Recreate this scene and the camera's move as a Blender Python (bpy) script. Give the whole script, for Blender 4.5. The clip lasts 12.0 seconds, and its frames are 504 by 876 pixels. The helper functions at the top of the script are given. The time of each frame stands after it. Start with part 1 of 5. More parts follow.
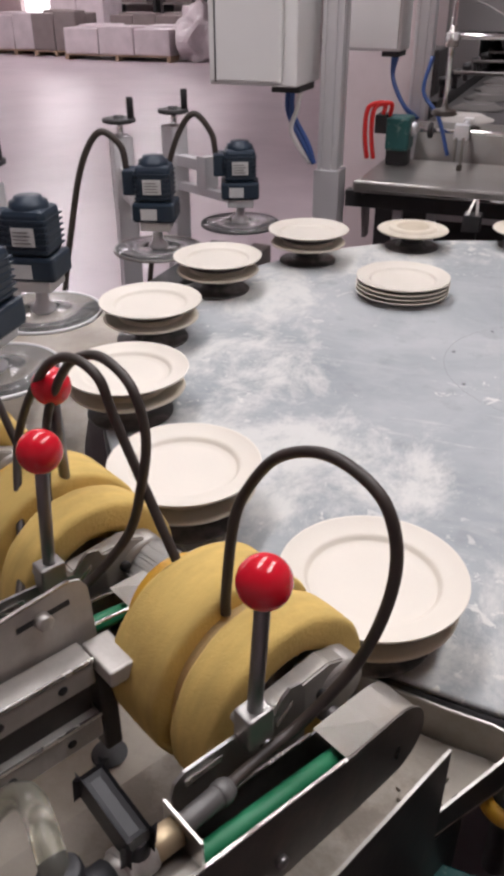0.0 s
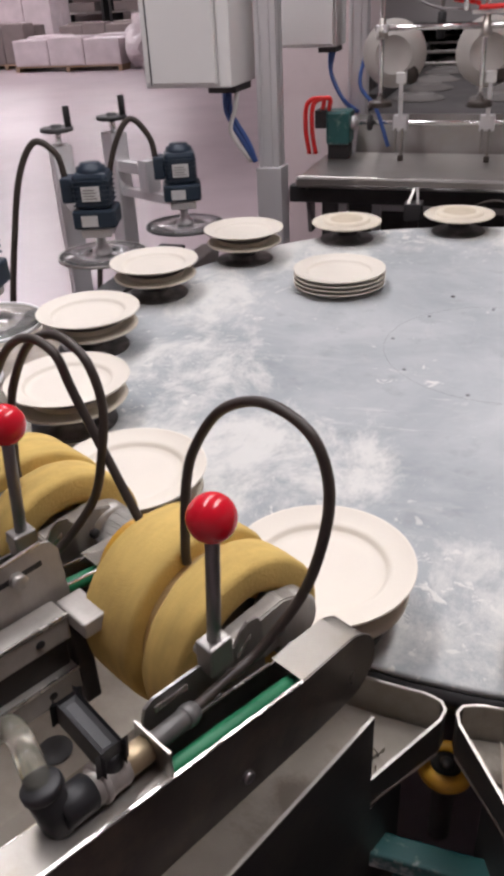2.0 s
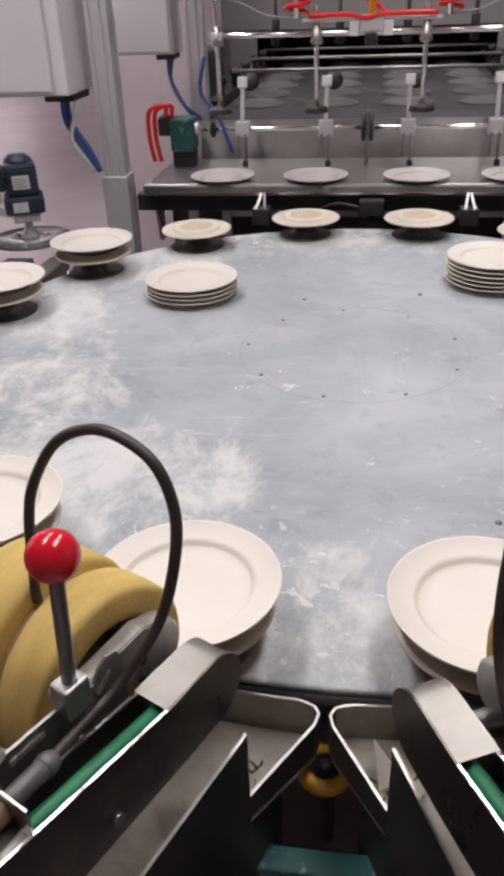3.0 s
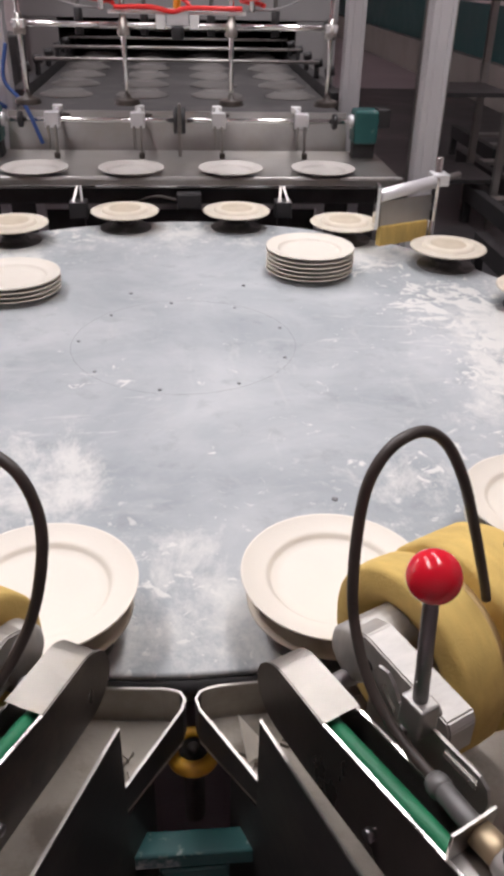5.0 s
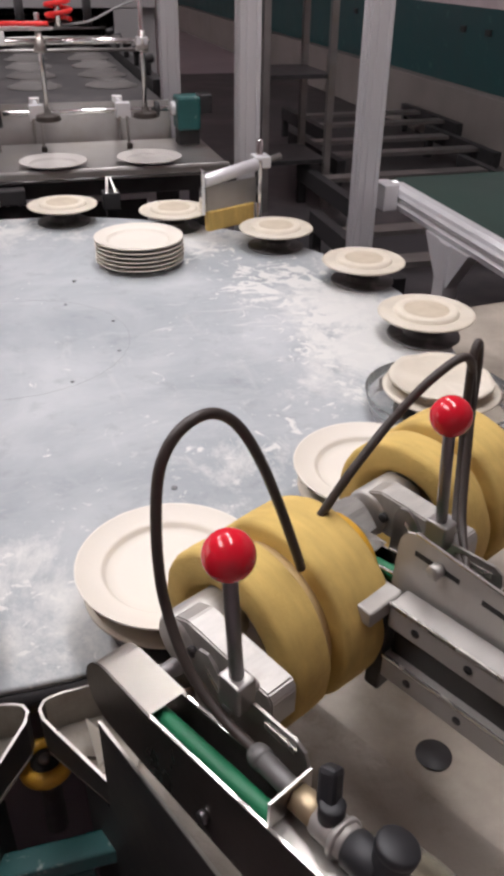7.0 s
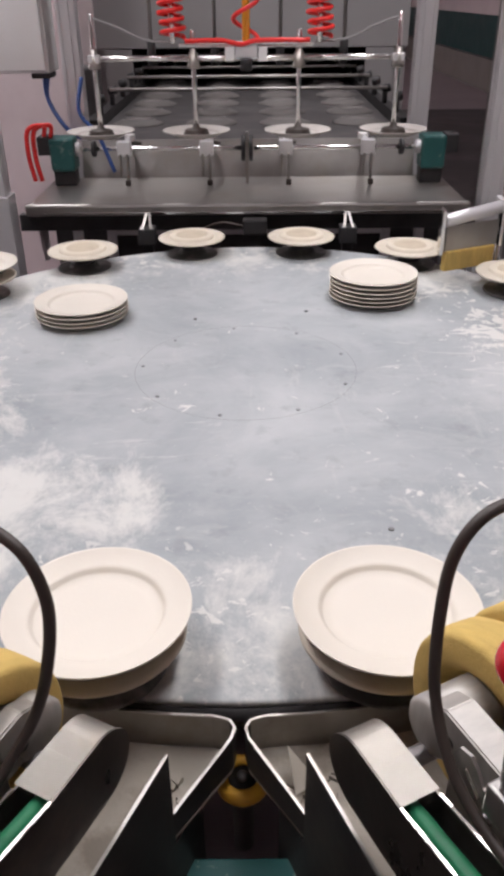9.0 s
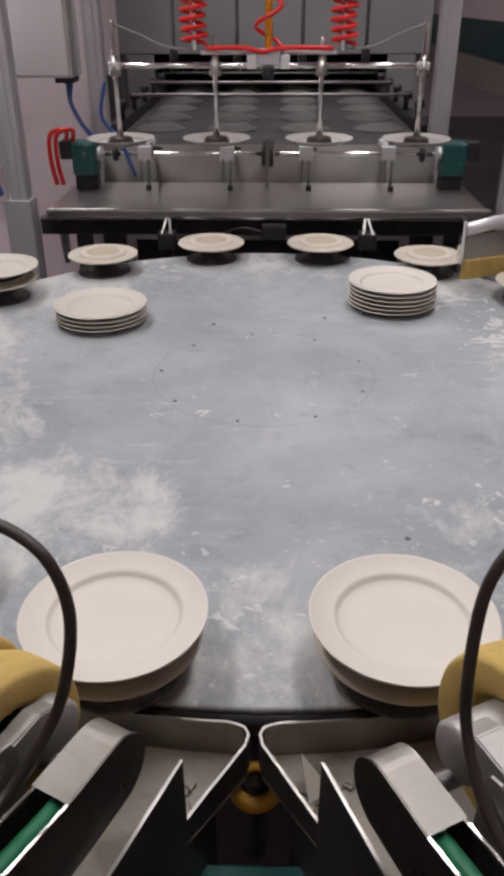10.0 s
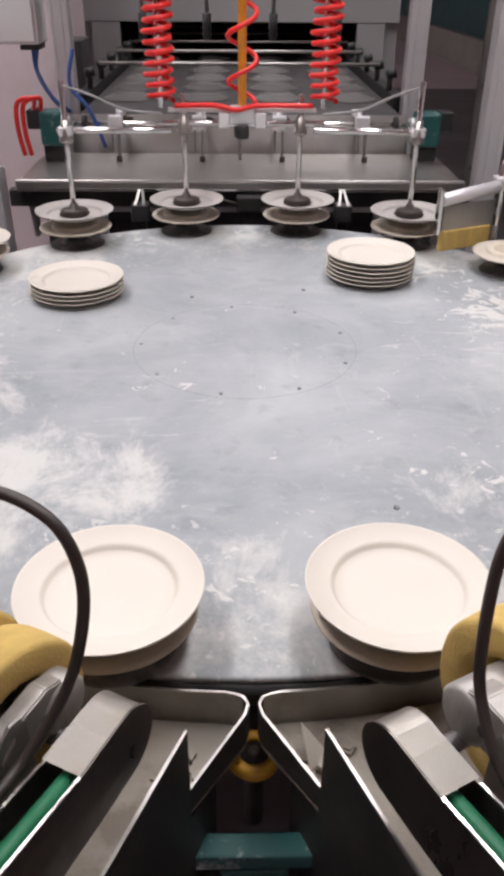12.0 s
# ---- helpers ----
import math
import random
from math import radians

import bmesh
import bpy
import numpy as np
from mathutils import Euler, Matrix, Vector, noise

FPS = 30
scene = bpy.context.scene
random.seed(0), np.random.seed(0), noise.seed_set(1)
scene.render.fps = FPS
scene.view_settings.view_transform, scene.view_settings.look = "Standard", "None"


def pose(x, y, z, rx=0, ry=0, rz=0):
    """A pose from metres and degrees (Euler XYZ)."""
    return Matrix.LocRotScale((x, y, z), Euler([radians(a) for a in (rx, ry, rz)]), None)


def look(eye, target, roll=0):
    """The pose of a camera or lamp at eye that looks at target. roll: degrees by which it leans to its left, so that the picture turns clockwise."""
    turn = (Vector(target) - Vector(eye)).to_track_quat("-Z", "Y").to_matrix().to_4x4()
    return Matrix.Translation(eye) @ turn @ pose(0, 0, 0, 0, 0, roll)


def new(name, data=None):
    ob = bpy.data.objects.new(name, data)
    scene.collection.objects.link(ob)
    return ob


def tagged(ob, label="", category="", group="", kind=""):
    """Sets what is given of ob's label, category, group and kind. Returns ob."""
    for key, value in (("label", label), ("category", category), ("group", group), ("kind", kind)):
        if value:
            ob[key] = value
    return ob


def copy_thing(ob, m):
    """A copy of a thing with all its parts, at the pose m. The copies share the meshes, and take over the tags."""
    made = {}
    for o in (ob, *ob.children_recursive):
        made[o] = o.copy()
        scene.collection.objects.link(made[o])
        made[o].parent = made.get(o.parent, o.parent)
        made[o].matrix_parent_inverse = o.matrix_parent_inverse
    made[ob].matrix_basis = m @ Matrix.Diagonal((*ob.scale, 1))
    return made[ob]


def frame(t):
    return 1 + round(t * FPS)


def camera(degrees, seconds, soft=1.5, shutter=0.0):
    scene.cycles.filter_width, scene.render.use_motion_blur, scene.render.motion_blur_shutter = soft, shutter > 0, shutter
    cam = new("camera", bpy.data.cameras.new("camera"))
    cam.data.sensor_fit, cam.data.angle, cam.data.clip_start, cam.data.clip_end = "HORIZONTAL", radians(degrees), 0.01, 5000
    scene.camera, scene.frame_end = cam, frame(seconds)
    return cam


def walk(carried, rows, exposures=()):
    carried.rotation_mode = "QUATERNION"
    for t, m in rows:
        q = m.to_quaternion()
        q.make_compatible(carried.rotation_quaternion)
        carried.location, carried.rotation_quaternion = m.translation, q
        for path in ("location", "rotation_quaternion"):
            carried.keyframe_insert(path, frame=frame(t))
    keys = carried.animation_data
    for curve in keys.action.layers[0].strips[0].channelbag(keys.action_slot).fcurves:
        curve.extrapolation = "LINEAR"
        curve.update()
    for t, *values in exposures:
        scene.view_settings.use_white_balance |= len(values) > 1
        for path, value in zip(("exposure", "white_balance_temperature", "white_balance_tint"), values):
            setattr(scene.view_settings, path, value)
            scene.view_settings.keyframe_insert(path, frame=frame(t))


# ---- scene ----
cam = camera(36.03, 12.0, soft=4.2)

PATH = [
    (0, (-0.0780, -1.9276, 1.6992), (-0.7178, -0.3290, 0.6819), -0.18),
    (0.5, (-0.0354, -1.9327, 1.6990), (-0.7300, -0.3393, 0.7097), -2.27),
    (1, (-0.0223, -1.9350, 1.7003), (-0.7407, -0.3384, 0.7336), -2.44),
    (1.5, (0.0008, -1.9310, 1.6964), (-0.6620, -0.3113, 0.7283), -2.92),
    (2, (0.0091, -1.9261, 1.6941), (-0.5827, -0.3071, 0.6798), -3.09),
    (2.5, (0.0250, -1.9161, 1.6894), (-0.5450, -0.2913, 0.6720), -3.30),
    (3, (0.0337, -1.8958, 1.6979), (-0.2473, -0.1968, 0.6809), -2.26),
    (3.2, (0.0219, -1.8844, 1.7090), (-0.1611, -0.1639, 0.7058), -1.15),
    (5, (0.0076, -1.9195, 1.7168), (0.1683, -0.2192, 0.6760), 1.42),
    (5.5, (0.0210, -1.9254, 1.7215), (0.2671, -0.2264, 0.6955), 0.89),
    (6, (0.0630, -1.9249, 1.7117), (0.4832, -0.2914, 0.6370), 0.92),
    (6.5, (0.0854, -1.9312, 1.7105), (0.5405, -0.3085, 0.6337), 0.23),
    (7, (0.0847, -1.9303, 1.7162), (0.5603, -0.3019, 0.6570), 0.88),
    (7.5, (0.0556, -1.9207, 1.7262), (0.3984, -0.2554, 0.6728), 1.00),
    (7.7, (0.0466, -1.9160, 1.7253), (0.2935, -0.2286, 0.6806), 0.04),
    (9.3, (0.0201, -1.9244, 1.7391), (-0.0043, -0.1897, 0.7439), -0.12),
    (9.5, (0.0177, -1.9256, 1.7402), (-0.0156, -0.1900, 0.7470), 0.07),
    (10, (0.0164, -1.9231, 1.7421), (-0.0272, -0.1857, 0.7526), -0.14),
    (10.5, (0.0108, -1.9213, 1.7411), (-0.0565, -0.1912, 0.7400), -0.23),
    (11, (0.0039, -1.9233, 1.7352), (-0.0415, -0.2020, 0.7177), -0.05),
    (11.5, (-0.0060, -1.9238, 1.7306), (0.0183, -0.2175, 0.6876), 0.04),
    (12, (-0.0223, -1.9194, 1.7292), (0.0165, -0.2125, 0.6875), 0.51),
]
walk(cam, [(t, look(eye, target, roll)) for t, eye, target, roll in PATH], exposures=[(0.0, 0.0), (2.5, 0.03), (3.0, -0.06), (5.0, 0.12), (5.5, -0.07), (6.0, 0.0), (6.5, 0.02), (7.5, 0.15), (9.0, 0.0), (9.5, -0.05), (10.0, -0.46), (10.5, -0.42), (11.0, -0.25), (11.5, -0.10), (12.0, 0.09)])

# ---- world and light ----
world = bpy.data.worlds.new("sky")
scene.world = world
world.use_nodes = True
_nt = world.node_tree
_sky = _nt.nodes.new("ShaderNodeTexSky")
_sky.sky_type, _sky.sun_disc = "NISHITA", False
_sky.sun_elevation, _sky.sun_rotation = radians(38), radians(-60)
_nt.links.new(_sky.outputs[0], _nt.nodes["Background"].inputs[0])
_nt.nodes["Background"].inputs[1].default_value = 0.15

sun = new("sun", bpy.data.lights.new("sun", "SUN"))
sun.data.energy, sun.data.angle, sun.data.color = 2.5, radians(0.6), (1.0, 0.96, 0.9)
sun.matrix_world = look((-9, 5.2, 8.1), (0, 0, 0.8))


def strip_lamp(x, y, z, length, width, watts, colour):
    lamp = new("ceiling_lamp_light", bpy.data.lights.new("ceiling_lamp_light", "AREA"))
    lamp.data.shape, lamp.data.size, lamp.data.size_y = "RECTANGLE", width, length
    lamp.data.energy, lamp.data.color = watts, colour
    lamp.location = (x, y, z)


LAMPS = [(-1.7, -0.5), (0.9, -0.5), (-1.7, 2.6), (0.9, 2.6), (-8.0, 9.0), (-12.0, 14.5), (-12.0, 20.0)]
for lx, ly in LAMPS:
    strip_lamp(lx, ly, 4.9, 2.4, 0.5, 92 if ly < 5 else 190, (0.985, 0.95, 0.985))


# ---- materials ----
def shader(name, colour, rough=0.5, metal=0.0, vary=0.12, scale=8.0, bump=0.0, bump_scale=60.0, stretch=(1, 1, 1), second=None, second_scale=2.0,
           second_low=0.5, second_high=0.62, rough_vary=0.1, detail=4.0):
    """A node material: base colour broken up at two scales, roughness variation and a fine bump."""
    m = bpy.data.materials.new(name)
    m.use_nodes = True
    nt = m.node_tree
    b = nt.nodes["Principled BSDF"]
    b.inputs["Metallic"].default_value = metal
    co = nt.nodes.new("ShaderNodeTexCoord")
    mp = nt.nodes.new("ShaderNodeMapping")
    mp.inputs["Scale"].default_value = stretch
    nt.links.new(co.outputs["Object"], mp.inputs["Vector"])
    n1 = nt.nodes.new("ShaderNodeTexNoise")
    n1.inputs["Scale"].default_value, n1.inputs["Detail"].default_value = scale, detail
    nt.links.new(mp.outputs[0], n1.inputs["Vector"])
    r1 = nt.nodes.new("ShaderNodeValToRGB")
    r1.color_ramp.elements[0].position, r1.color_ramp.elements[1].position = 0.3, 0.72
    r1.color_ramp.elements[0].color = (*[c * (1 - vary) for c in colour], 1)
    r1.color_ramp.elements[1].color = (*[min(1, c * (1 + vary)) for c in colour], 1)
    nt.links.new(n1.outputs["Fac"], r1.inputs[0])
    out = r1.outputs[0]
    if second:
        n2 = nt.nodes.new("ShaderNodeTexNoise")
        n2.inputs["Scale"].default_value, n2.inputs["Detail"].default_value, n2.inputs["Roughness"].default_value = second_scale, 9.0, 0.65
        nt.links.new(co.outputs["Object"], n2.inputs["Vector"])
        r2 = nt.nodes.new("ShaderNodeValToRGB")
        r2.color_ramp.elements[0].position, r2.color_ramp.elements[1].position = second_low, second_high
        r2.color_ramp.elements[0].color, r2.color_ramp.elements[1].color = (0, 0, 0, 1), (1, 1, 1, 1)
        nt.links.new(n2.outputs["Fac"], r2.inputs[0])
        mx = nt.nodes.new("ShaderNodeMix")
        mx.data_type = "RGBA"
        nt.links.new(r2.outputs[0], mx.inputs["Factor"])
        nt.links.new(out, mx.inputs["A"])
        mx.inputs["B"].default_value = (*second, 1)
        out = mx.outputs["Result"]
    nt.links.new(out, b.inputs["Base Color"])
    rr = nt.nodes.new("ShaderNodeMapRange")
    rr.inputs["To Min"].default_value, rr.inputs["To Max"].default_value = max(0.03, rough - rough_vary), min(1, rough + rough_vary)
    nt.links.new(n1.outputs["Fac"], rr.inputs["Value"])
    nt.links.new(rr.outputs[0], b.inputs["Roughness"])
    if bump:
        n3 = nt.nodes.new("ShaderNodeTexNoise")
        n3.inputs["Scale"].default_value, n3.inputs["Detail"].default_value = bump_scale, 5.0
        nt.links.new(mp.outputs[0], n3.inputs["Vector"])
        bp = nt.nodes.new("ShaderNodeBump")
        bp.inputs["Strength"].default_value, bp.inputs["Distance"].default_value = bump, 0.004
        nt.links.new(n3.outputs["Fac"], bp.inputs["Height"])
        nt.links.new(bp.outputs[0], b.inputs["Normal"])
    return m


def table_shader():
    """Galvanised sheet, dull blue-grey, with smeared dry slurry towards the rim and fine scratches."""
    m = bpy.data.materials.new("slurry_steel")
    m.use_nodes = True
    nt = m.node_tree
    N, L = nt.nodes.new, nt.links.new
    b = nt.nodes["Principled BSDF"]
    co = N("ShaderNodeTexCoord")

    def noise_of(scale, detail, rough=0.6, stretch=(1, 1, 1), warp=0.0):
        mp = N("ShaderNodeMapping")
        mp.inputs["Scale"].default_value = stretch
        L(co.outputs["Object"], mp.inputs["Vector"])
        n = N("ShaderNodeTexNoise")
        n.inputs["Scale"].default_value, n.inputs["Detail"].default_value, n.inputs["Roughness"].default_value = scale, detail, rough
        n.inputs["Distortion"].default_value = warp
        L(mp.outputs[0], n.inputs["Vector"])
        return n.outputs["Fac"]

    def ramp(src, a, z):
        r = N("ShaderNodeMapRange")
        r.inputs["From Min"].default_value, r.inputs["From Max"].default_value = a, z
        L(src, r.inputs["Value"])
        return r.outputs[0]

    def calc(op, a, c):
        q = N("ShaderNodeMath")
        q.operation, q.use_clamp = op, op != "SUBTRACT"
        for k, v in ((0, a), (1, c)):
            if isinstance(v, (int, float)):
                q.inputs[k].default_value = v
            else:
                L(v, q.inputs[k])
        return q.outputs[0]

    def mix(f, a, c):
        x = N("ShaderNodeMix")
        x.data_type = "RGBA"
        L(f, x.inputs["Factor"])
        for key, v in (("A", a), ("B", c)):
            if isinstance(v, tuple):
                x.inputs[key].default_value = (*v, 1)
            else:
                L(v, x.inputs[key])
        return x.outputs["Result"]

    length = N("ShaderNodeVectorMath")
    length.operation = "LENGTH"
    L(co.outputs["Object"], length.inputs[0])
    radius = length.outputs["Value"]
    def spot(x, y, r, strength):
        d = N("ShaderNodeVectorMath")
        d.operation = "DISTANCE"
        L(co.outputs["Object"], d.inputs[0])
        d.inputs[1].default_value = (x, y, 0)
        return calc("MULTIPLY", ramp(d.outputs["Value"], r, 0.0), strength)

    base = mix(ramp(noise_of(2.2, 7, 0.6, (1, 1, 1), 0.5), 0.34, 0.66), (0.295, 0.320, 0.332), (0.455, 0.472, 0.480))
    base = mix(calc("MULTIPLY", ramp(noise_of(7, 8, 0.7, (1, 2.2, 1), 1.2), 0.52, 0.72), 0.45), base, (0.48, 0.49, 0.485))
    base = mix(calc("MULTIPLY", ramp(noise_of(11, 7, 0.65), 0.56, 0.74), 0.5), base, (0.21, 0.22, 0.225))
    base = mix(calc("MULTIPLY", ramp(noise_of(4.5, 9, 0.7, (2.6, 0.5, 1), 0.4), 0.60, 0.68), 0.4), base, (0.50, 0.51, 0.50))
    # slurry: ragged smears where it is splashed and wiped, specks everywhere near the rim
    worn = calc("MULTIPLY", ramp(radius, 0.5, 1.08), 0.16)
    for x, y, r, k in ((-0.48, -0.58, 0.46, 0.185), (-0.26, -0.60, 0.24, 0.13), (-0.70, -0.15, 0.36, 0.20), (-0.88, 0.25, 0.30, 0.22), (-0.62, 0.72, 0.34, 0.24), (0.88, 0.05, 0.26, 0.26),
                       (0.92, -0.22, 0.22, 0.26), (0.70, -0.30, 0.30, 0.16), (0.62, 0.76, 0.24, 0.26), (0.0, 0.98, 0.35, 0.14), (0.42, -0.75, 0.30, 0.10), (0.0, -0.98, 0.40, 0.10)):
        worn = calc("ADD", worn, spot(x, y, r, k))
    smear = calc("ADD", noise_of(4.6, 12, 0.76, (1.2, 0.85, 1), 0.35), worn)
    smear = calc("MULTIPLY", ramp(smear, 0.665, 0.81), 0.85)
    spots = calc("MULTIPLY", ramp(calc("ADD", noise_of(30, 4, 0.6, (1, 1, 1), 0.7), calc("MULTIPLY", worn, 0.22)), 0.66, 0.70), ramp(radius, 0.55, 0.95))
    crusty = spot(0.82, 0.26, 0.30, 0.25)
    for x, y, r, k in ((0.88, -0.02, 0.26, 0.26), (0.84, -0.24, 0.22, 0.25), (0.78, -0.47, 0.16, 0.20), (0.66, 0.62, 0.20, 0.20), (0.58, 0.80, 0.22, 0.24), (-0.40, 0.98, 0.20, 0.20), (0.12, 1.02, 0.14, 0.17), (-0.72, 0.58, 0.20, 0.18), (0.52, -0.62, 0.22, 0.13), (-0.10, -0.98, 0.22, 0.12)):
        crusty = calc("MAXIMUM", crusty, spot(x, y, r, k))
    crust = ramp(calc("ADD", noise_of(13, 7, 0.62, (1, 1, 1), 1.6), crusty), 0.660, 0.690)
    streaks = calc("MULTIPLY", ramp(calc("ADD", noise_of(9, 8, 0.6, (0.45, 2.0, 1), 0.8), calc("MAXIMUM", spot(0.62, 0.10, 0.34, 0.16), spot(-0.25, -0.42, 0.30, 0.15))), 0.69, 0.80), 0.75)
    spots = calc("MAXIMUM", spots, calc("MAXIMUM", crust, streaks))
    wet = calc("MULTIPLY", calc("MAXIMUM", smear, calc("MULTIPLY", spots, 0.95)), 0.88)
    col = mix(wet, base, (0.69, 0.68, 0.64))
    L(col, b.inputs["Base Color"])
    L(calc("ADD", ramp(wet, -2.6, 2.4), calc("MULTIPLY", noise_of(9, 7, 0.7), 0.22)), b.inputs["Roughness"])
    b.inputs["Metallic"].default_value = 0.0
    b.inputs["Specular IOR Level"].default_value = 0.35
    bp = N("ShaderNodeBump")
    bp.inputs["Strength"].default_value, bp.inputs["Distance"].default_value = 0.35, 0.002
    L(calc("ADD", wet, calc("MULTIPLY", noise_of(120, 3, 0.5, (1, 0.15, 1)), 0.12)), bp.inputs["Height"])
    L(bp.outputs[0], b.inputs["Normal"])
    return m


M = {}
M["table"] = table_shader()
M["ceramic"] = shader("biscuit_ceramic", (0.70, 0.65, 0.57), 0.5, 0, 0.03, 6, 0.05, 200)
M["ceramic_grey"] = shader("grey_biscuit", (0.46, 0.43, 0.40), 0.65, 0, 0.05, 6, 0.05, 200)
# The dim light over the conveyor is put into this ceramic's colour.
M["ceramic_dim"] = shader("dimmed_ceramic", (0.115, 0.105, 0.10), 0.8, 0, 0.1, 8, 0.05, 200)
M["head"] = shader("pad_rubber", (0.60, 0.54, 0.44), 0.7, 0, 0.08, 14, 0.08, 120, second=(0.66, 0.61, 0.52), second_scale=5, second_low=0.45, second_high=0.7)
M["head_band"] = shader("pad_band", (0.68, 0.615, 0.505), 0.7, 0, 0.06, 18, 0.08, 160)
M["head_ring"] = shader("pad_centre", (0.53, 0.45, 0.335), 0.75, 0, 0.08, 14, 0.1, 160, second=(0.60, 0.53, 0.42), second_scale=7, second_low=0.45, second_high=0.75)
# Brown underside, darkened in colour for the shade it lies in.
M["pad_shade"] = shader("shaded_pad_brown", (0.16, 0.13, 0.105), 0.7, 0, 0.2, 14, 0.1, 120, second=(0.30, 0.26, 0.21), second_scale=12)
M["steel"] = shader("brushed_stainless", (0.47, 0.45, 0.42), 0.36, 1.0, 0.07, 5, 0.03, 60, (1, 3, 1), second=(0.34, 0.30, 0.25), second_scale=4, second_low=0.45, second_high=0.75)
M["cover"] = shader("bent_stainless", (0.50, 0.47, 0.42), 0.40, 1.0, 0.10, 9, 0.05, 90, (1, 1, 1), second=(0.44, 0.38, 0.29), second_scale=16, second_low=0.50, second_high=0.72)
M["milled"] = shader("milled_aluminium", (0.44, 0.42, 0.39), 0.50, 0.65, 0.12, 22, 0.06, 140, (1, 4, 1), second=(0.36, 0.33, 0.29), second_scale=18, second_low=0.55, second_high=0.75)
M["bright"] = shader("bright_worn_steel", (0.80, 0.77, 0.72), 0.26, 0.9, 0.12, 30)
# Stainless with its reflections of dark surroundings put into the base colour.
M["shade_steel"] = shader("dark_reflection_steel", (0.115, 0.10, 0.088), 0.30, 0.75, 0.25, 8, 0.06, 60, (1, 2, 1), second=(0.21, 0.17, 0.13), second_scale=9, second_low=0.54, second_high=0.76)
M["black_plastic"] = shader("black_plastic", (0.014, 0.014, 0.016), 0.50, 0, 0.2, 25, 0.05, 90, second=(0.12, 0.11, 0.10), second_scale=40, second_low=0.66, second_high=0.76)
M["nipple"] = shader("dull_nipple", (0.13, 0.125, 0.12), 0.45, 0.3, 0.2, 30)
M["arm_steel"] = shader("soiled_stainless", (0.36, 0.34, 0.315), 0.42, 1.0, 0.12, 7, 0.06, 60, (1, 3, 1), second=(0.22, 0.19, 0.155), second_scale=6, second_low=0.45, second_high=0.72)
# Near-black base holds shade and dark reflections; the noise adds brown stains.
M["stained"] = shader("shade_blackened_steel", (0.055, 0.050, 0.048), 0.5, 0.6, 0.25, 9, 0.08, 60, second=(0.10, 0.088, 0.075), second_scale=7, second_low=0.5, second_high=0.75)
M["beam"] = shader("worn_teal_beam", (0.016, 0.11, 0.105), 0.45, 0, 0.2, 9, 0.08, 60, second=(0.42, 0.47, 0.45), second_scale=11, second_low=0.54, second_high=0.62)
M["pale_sheet"] = shader("pale_dull_sheet", (0.46, 0.44, 0.41), 0.42, 0.35, 0.12, 6, 0.08, 60, (1, 3, 1), second=(0.33, 0.30, 0.265), second_scale=6, second_low=0.48, second_high=0.72)
M["galv"] = shader("dull_sheet_steel", (0.33, 0.315, 0.30), 0.40, 0.9, 0.14, 6, 0.1, 70, second=(0.30, 0.27, 0.23), second_scale=4, second_low=0.5, second_high=0.75)
M["alu"] = shader("anodised_aluminium", (0.72, 0.71, 0.72), 0.38, 0.45, 0.05, 5, 0.05, 80, (1, 1, 0.1))
M["dark"] = shader("black_oxide_steel", (0.035, 0.033, 0.034), 0.5, 0.3, 0.3, 12, 0.1, 80)
M["bolt"] = shader("dull_bolt", (0.24, 0.24, 0.245), 0.45, 0.6, 0.15, 20)
M["rod"] = shader("grey_rod", (0.20, 0.19, 0.19), 0.35, 0.9, 0.1, 20)
M["chrome"] = shader("chrome_rod", (0.72, 0.71, 0.70), 0.18, 1.0, 0.04, 20)
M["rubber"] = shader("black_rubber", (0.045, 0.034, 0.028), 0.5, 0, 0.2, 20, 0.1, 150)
M["sponge"] = shader("yellow_sponge", (0.59, 0.41, 0.125), 0.95, 0, 0.13, 16, 0.35, 260, (4, 1, 1), second=(0.43, 0.28, 0.085), second_scale=9, second_low=0.52, second_high=0.78, detail=9.0)
M["sponge_dark"] = shader("worn_sponge", (0.50, 0.36, 0.17), 0.95, 0, 0.15, 9, 0.3, 380)
M["red"] = shader("red_plastic", (0.62, 0.010, 0.025), 0.16, 0, 0.03, 4, rough_vary=0.02)
M["red_hose"] = shader("red_air_hose", (0.85, 0.032, 0.030), 0.35, 0, 0.05, 9)
M["blue_hose"] = shader("blue_air_hose", (0.04, 0.09, 0.28), 0.4, 0, 0.1, 9)
M["white_hose"] = shader("white_cable", (0.7, 0.68, 0.66), 0.5, 0, 0.05, 9)
M["grey_hose"] = shader("grey_cable", (0.30, 0.29, 0.29), 0.5, 0, 0.05, 9)
M["orange"] = shader("orange_plastic", (0.85, 0.36, 0.02), 0.35, 0, 0.08, 12)
M["yellow"] = shader("yellow_plastic", (0.66, 0.36, 0.035), 0.45, 0, 0.12, 14, second=(0.35, 0.2, 0.04), second_scale=20, second_low=0.55, second_high=0.7)
M["green"] = shader("green_belt", (0.015, 0.17, 0.075), 0.5, 0, 0.15, 18, 0.1, 120)
M["teal"] = shader("teal_paint", (0.006, 0.052, 0.054), 0.42, 0, 0.12, 4, 0.06, 50, second=(0.05, 0.14, 0.13), second_scale=7, second_low=0.6, second_high=0.75)
M["teal_frame"] = shader("teal_frame_paint", (0.018, 0.10, 0.095), 0.4, 0, 0.2, 9, 0.08, 60, second=(0.20, 0.25, 0.24), second_scale=14, second_low=0.58, second_high=0.68)
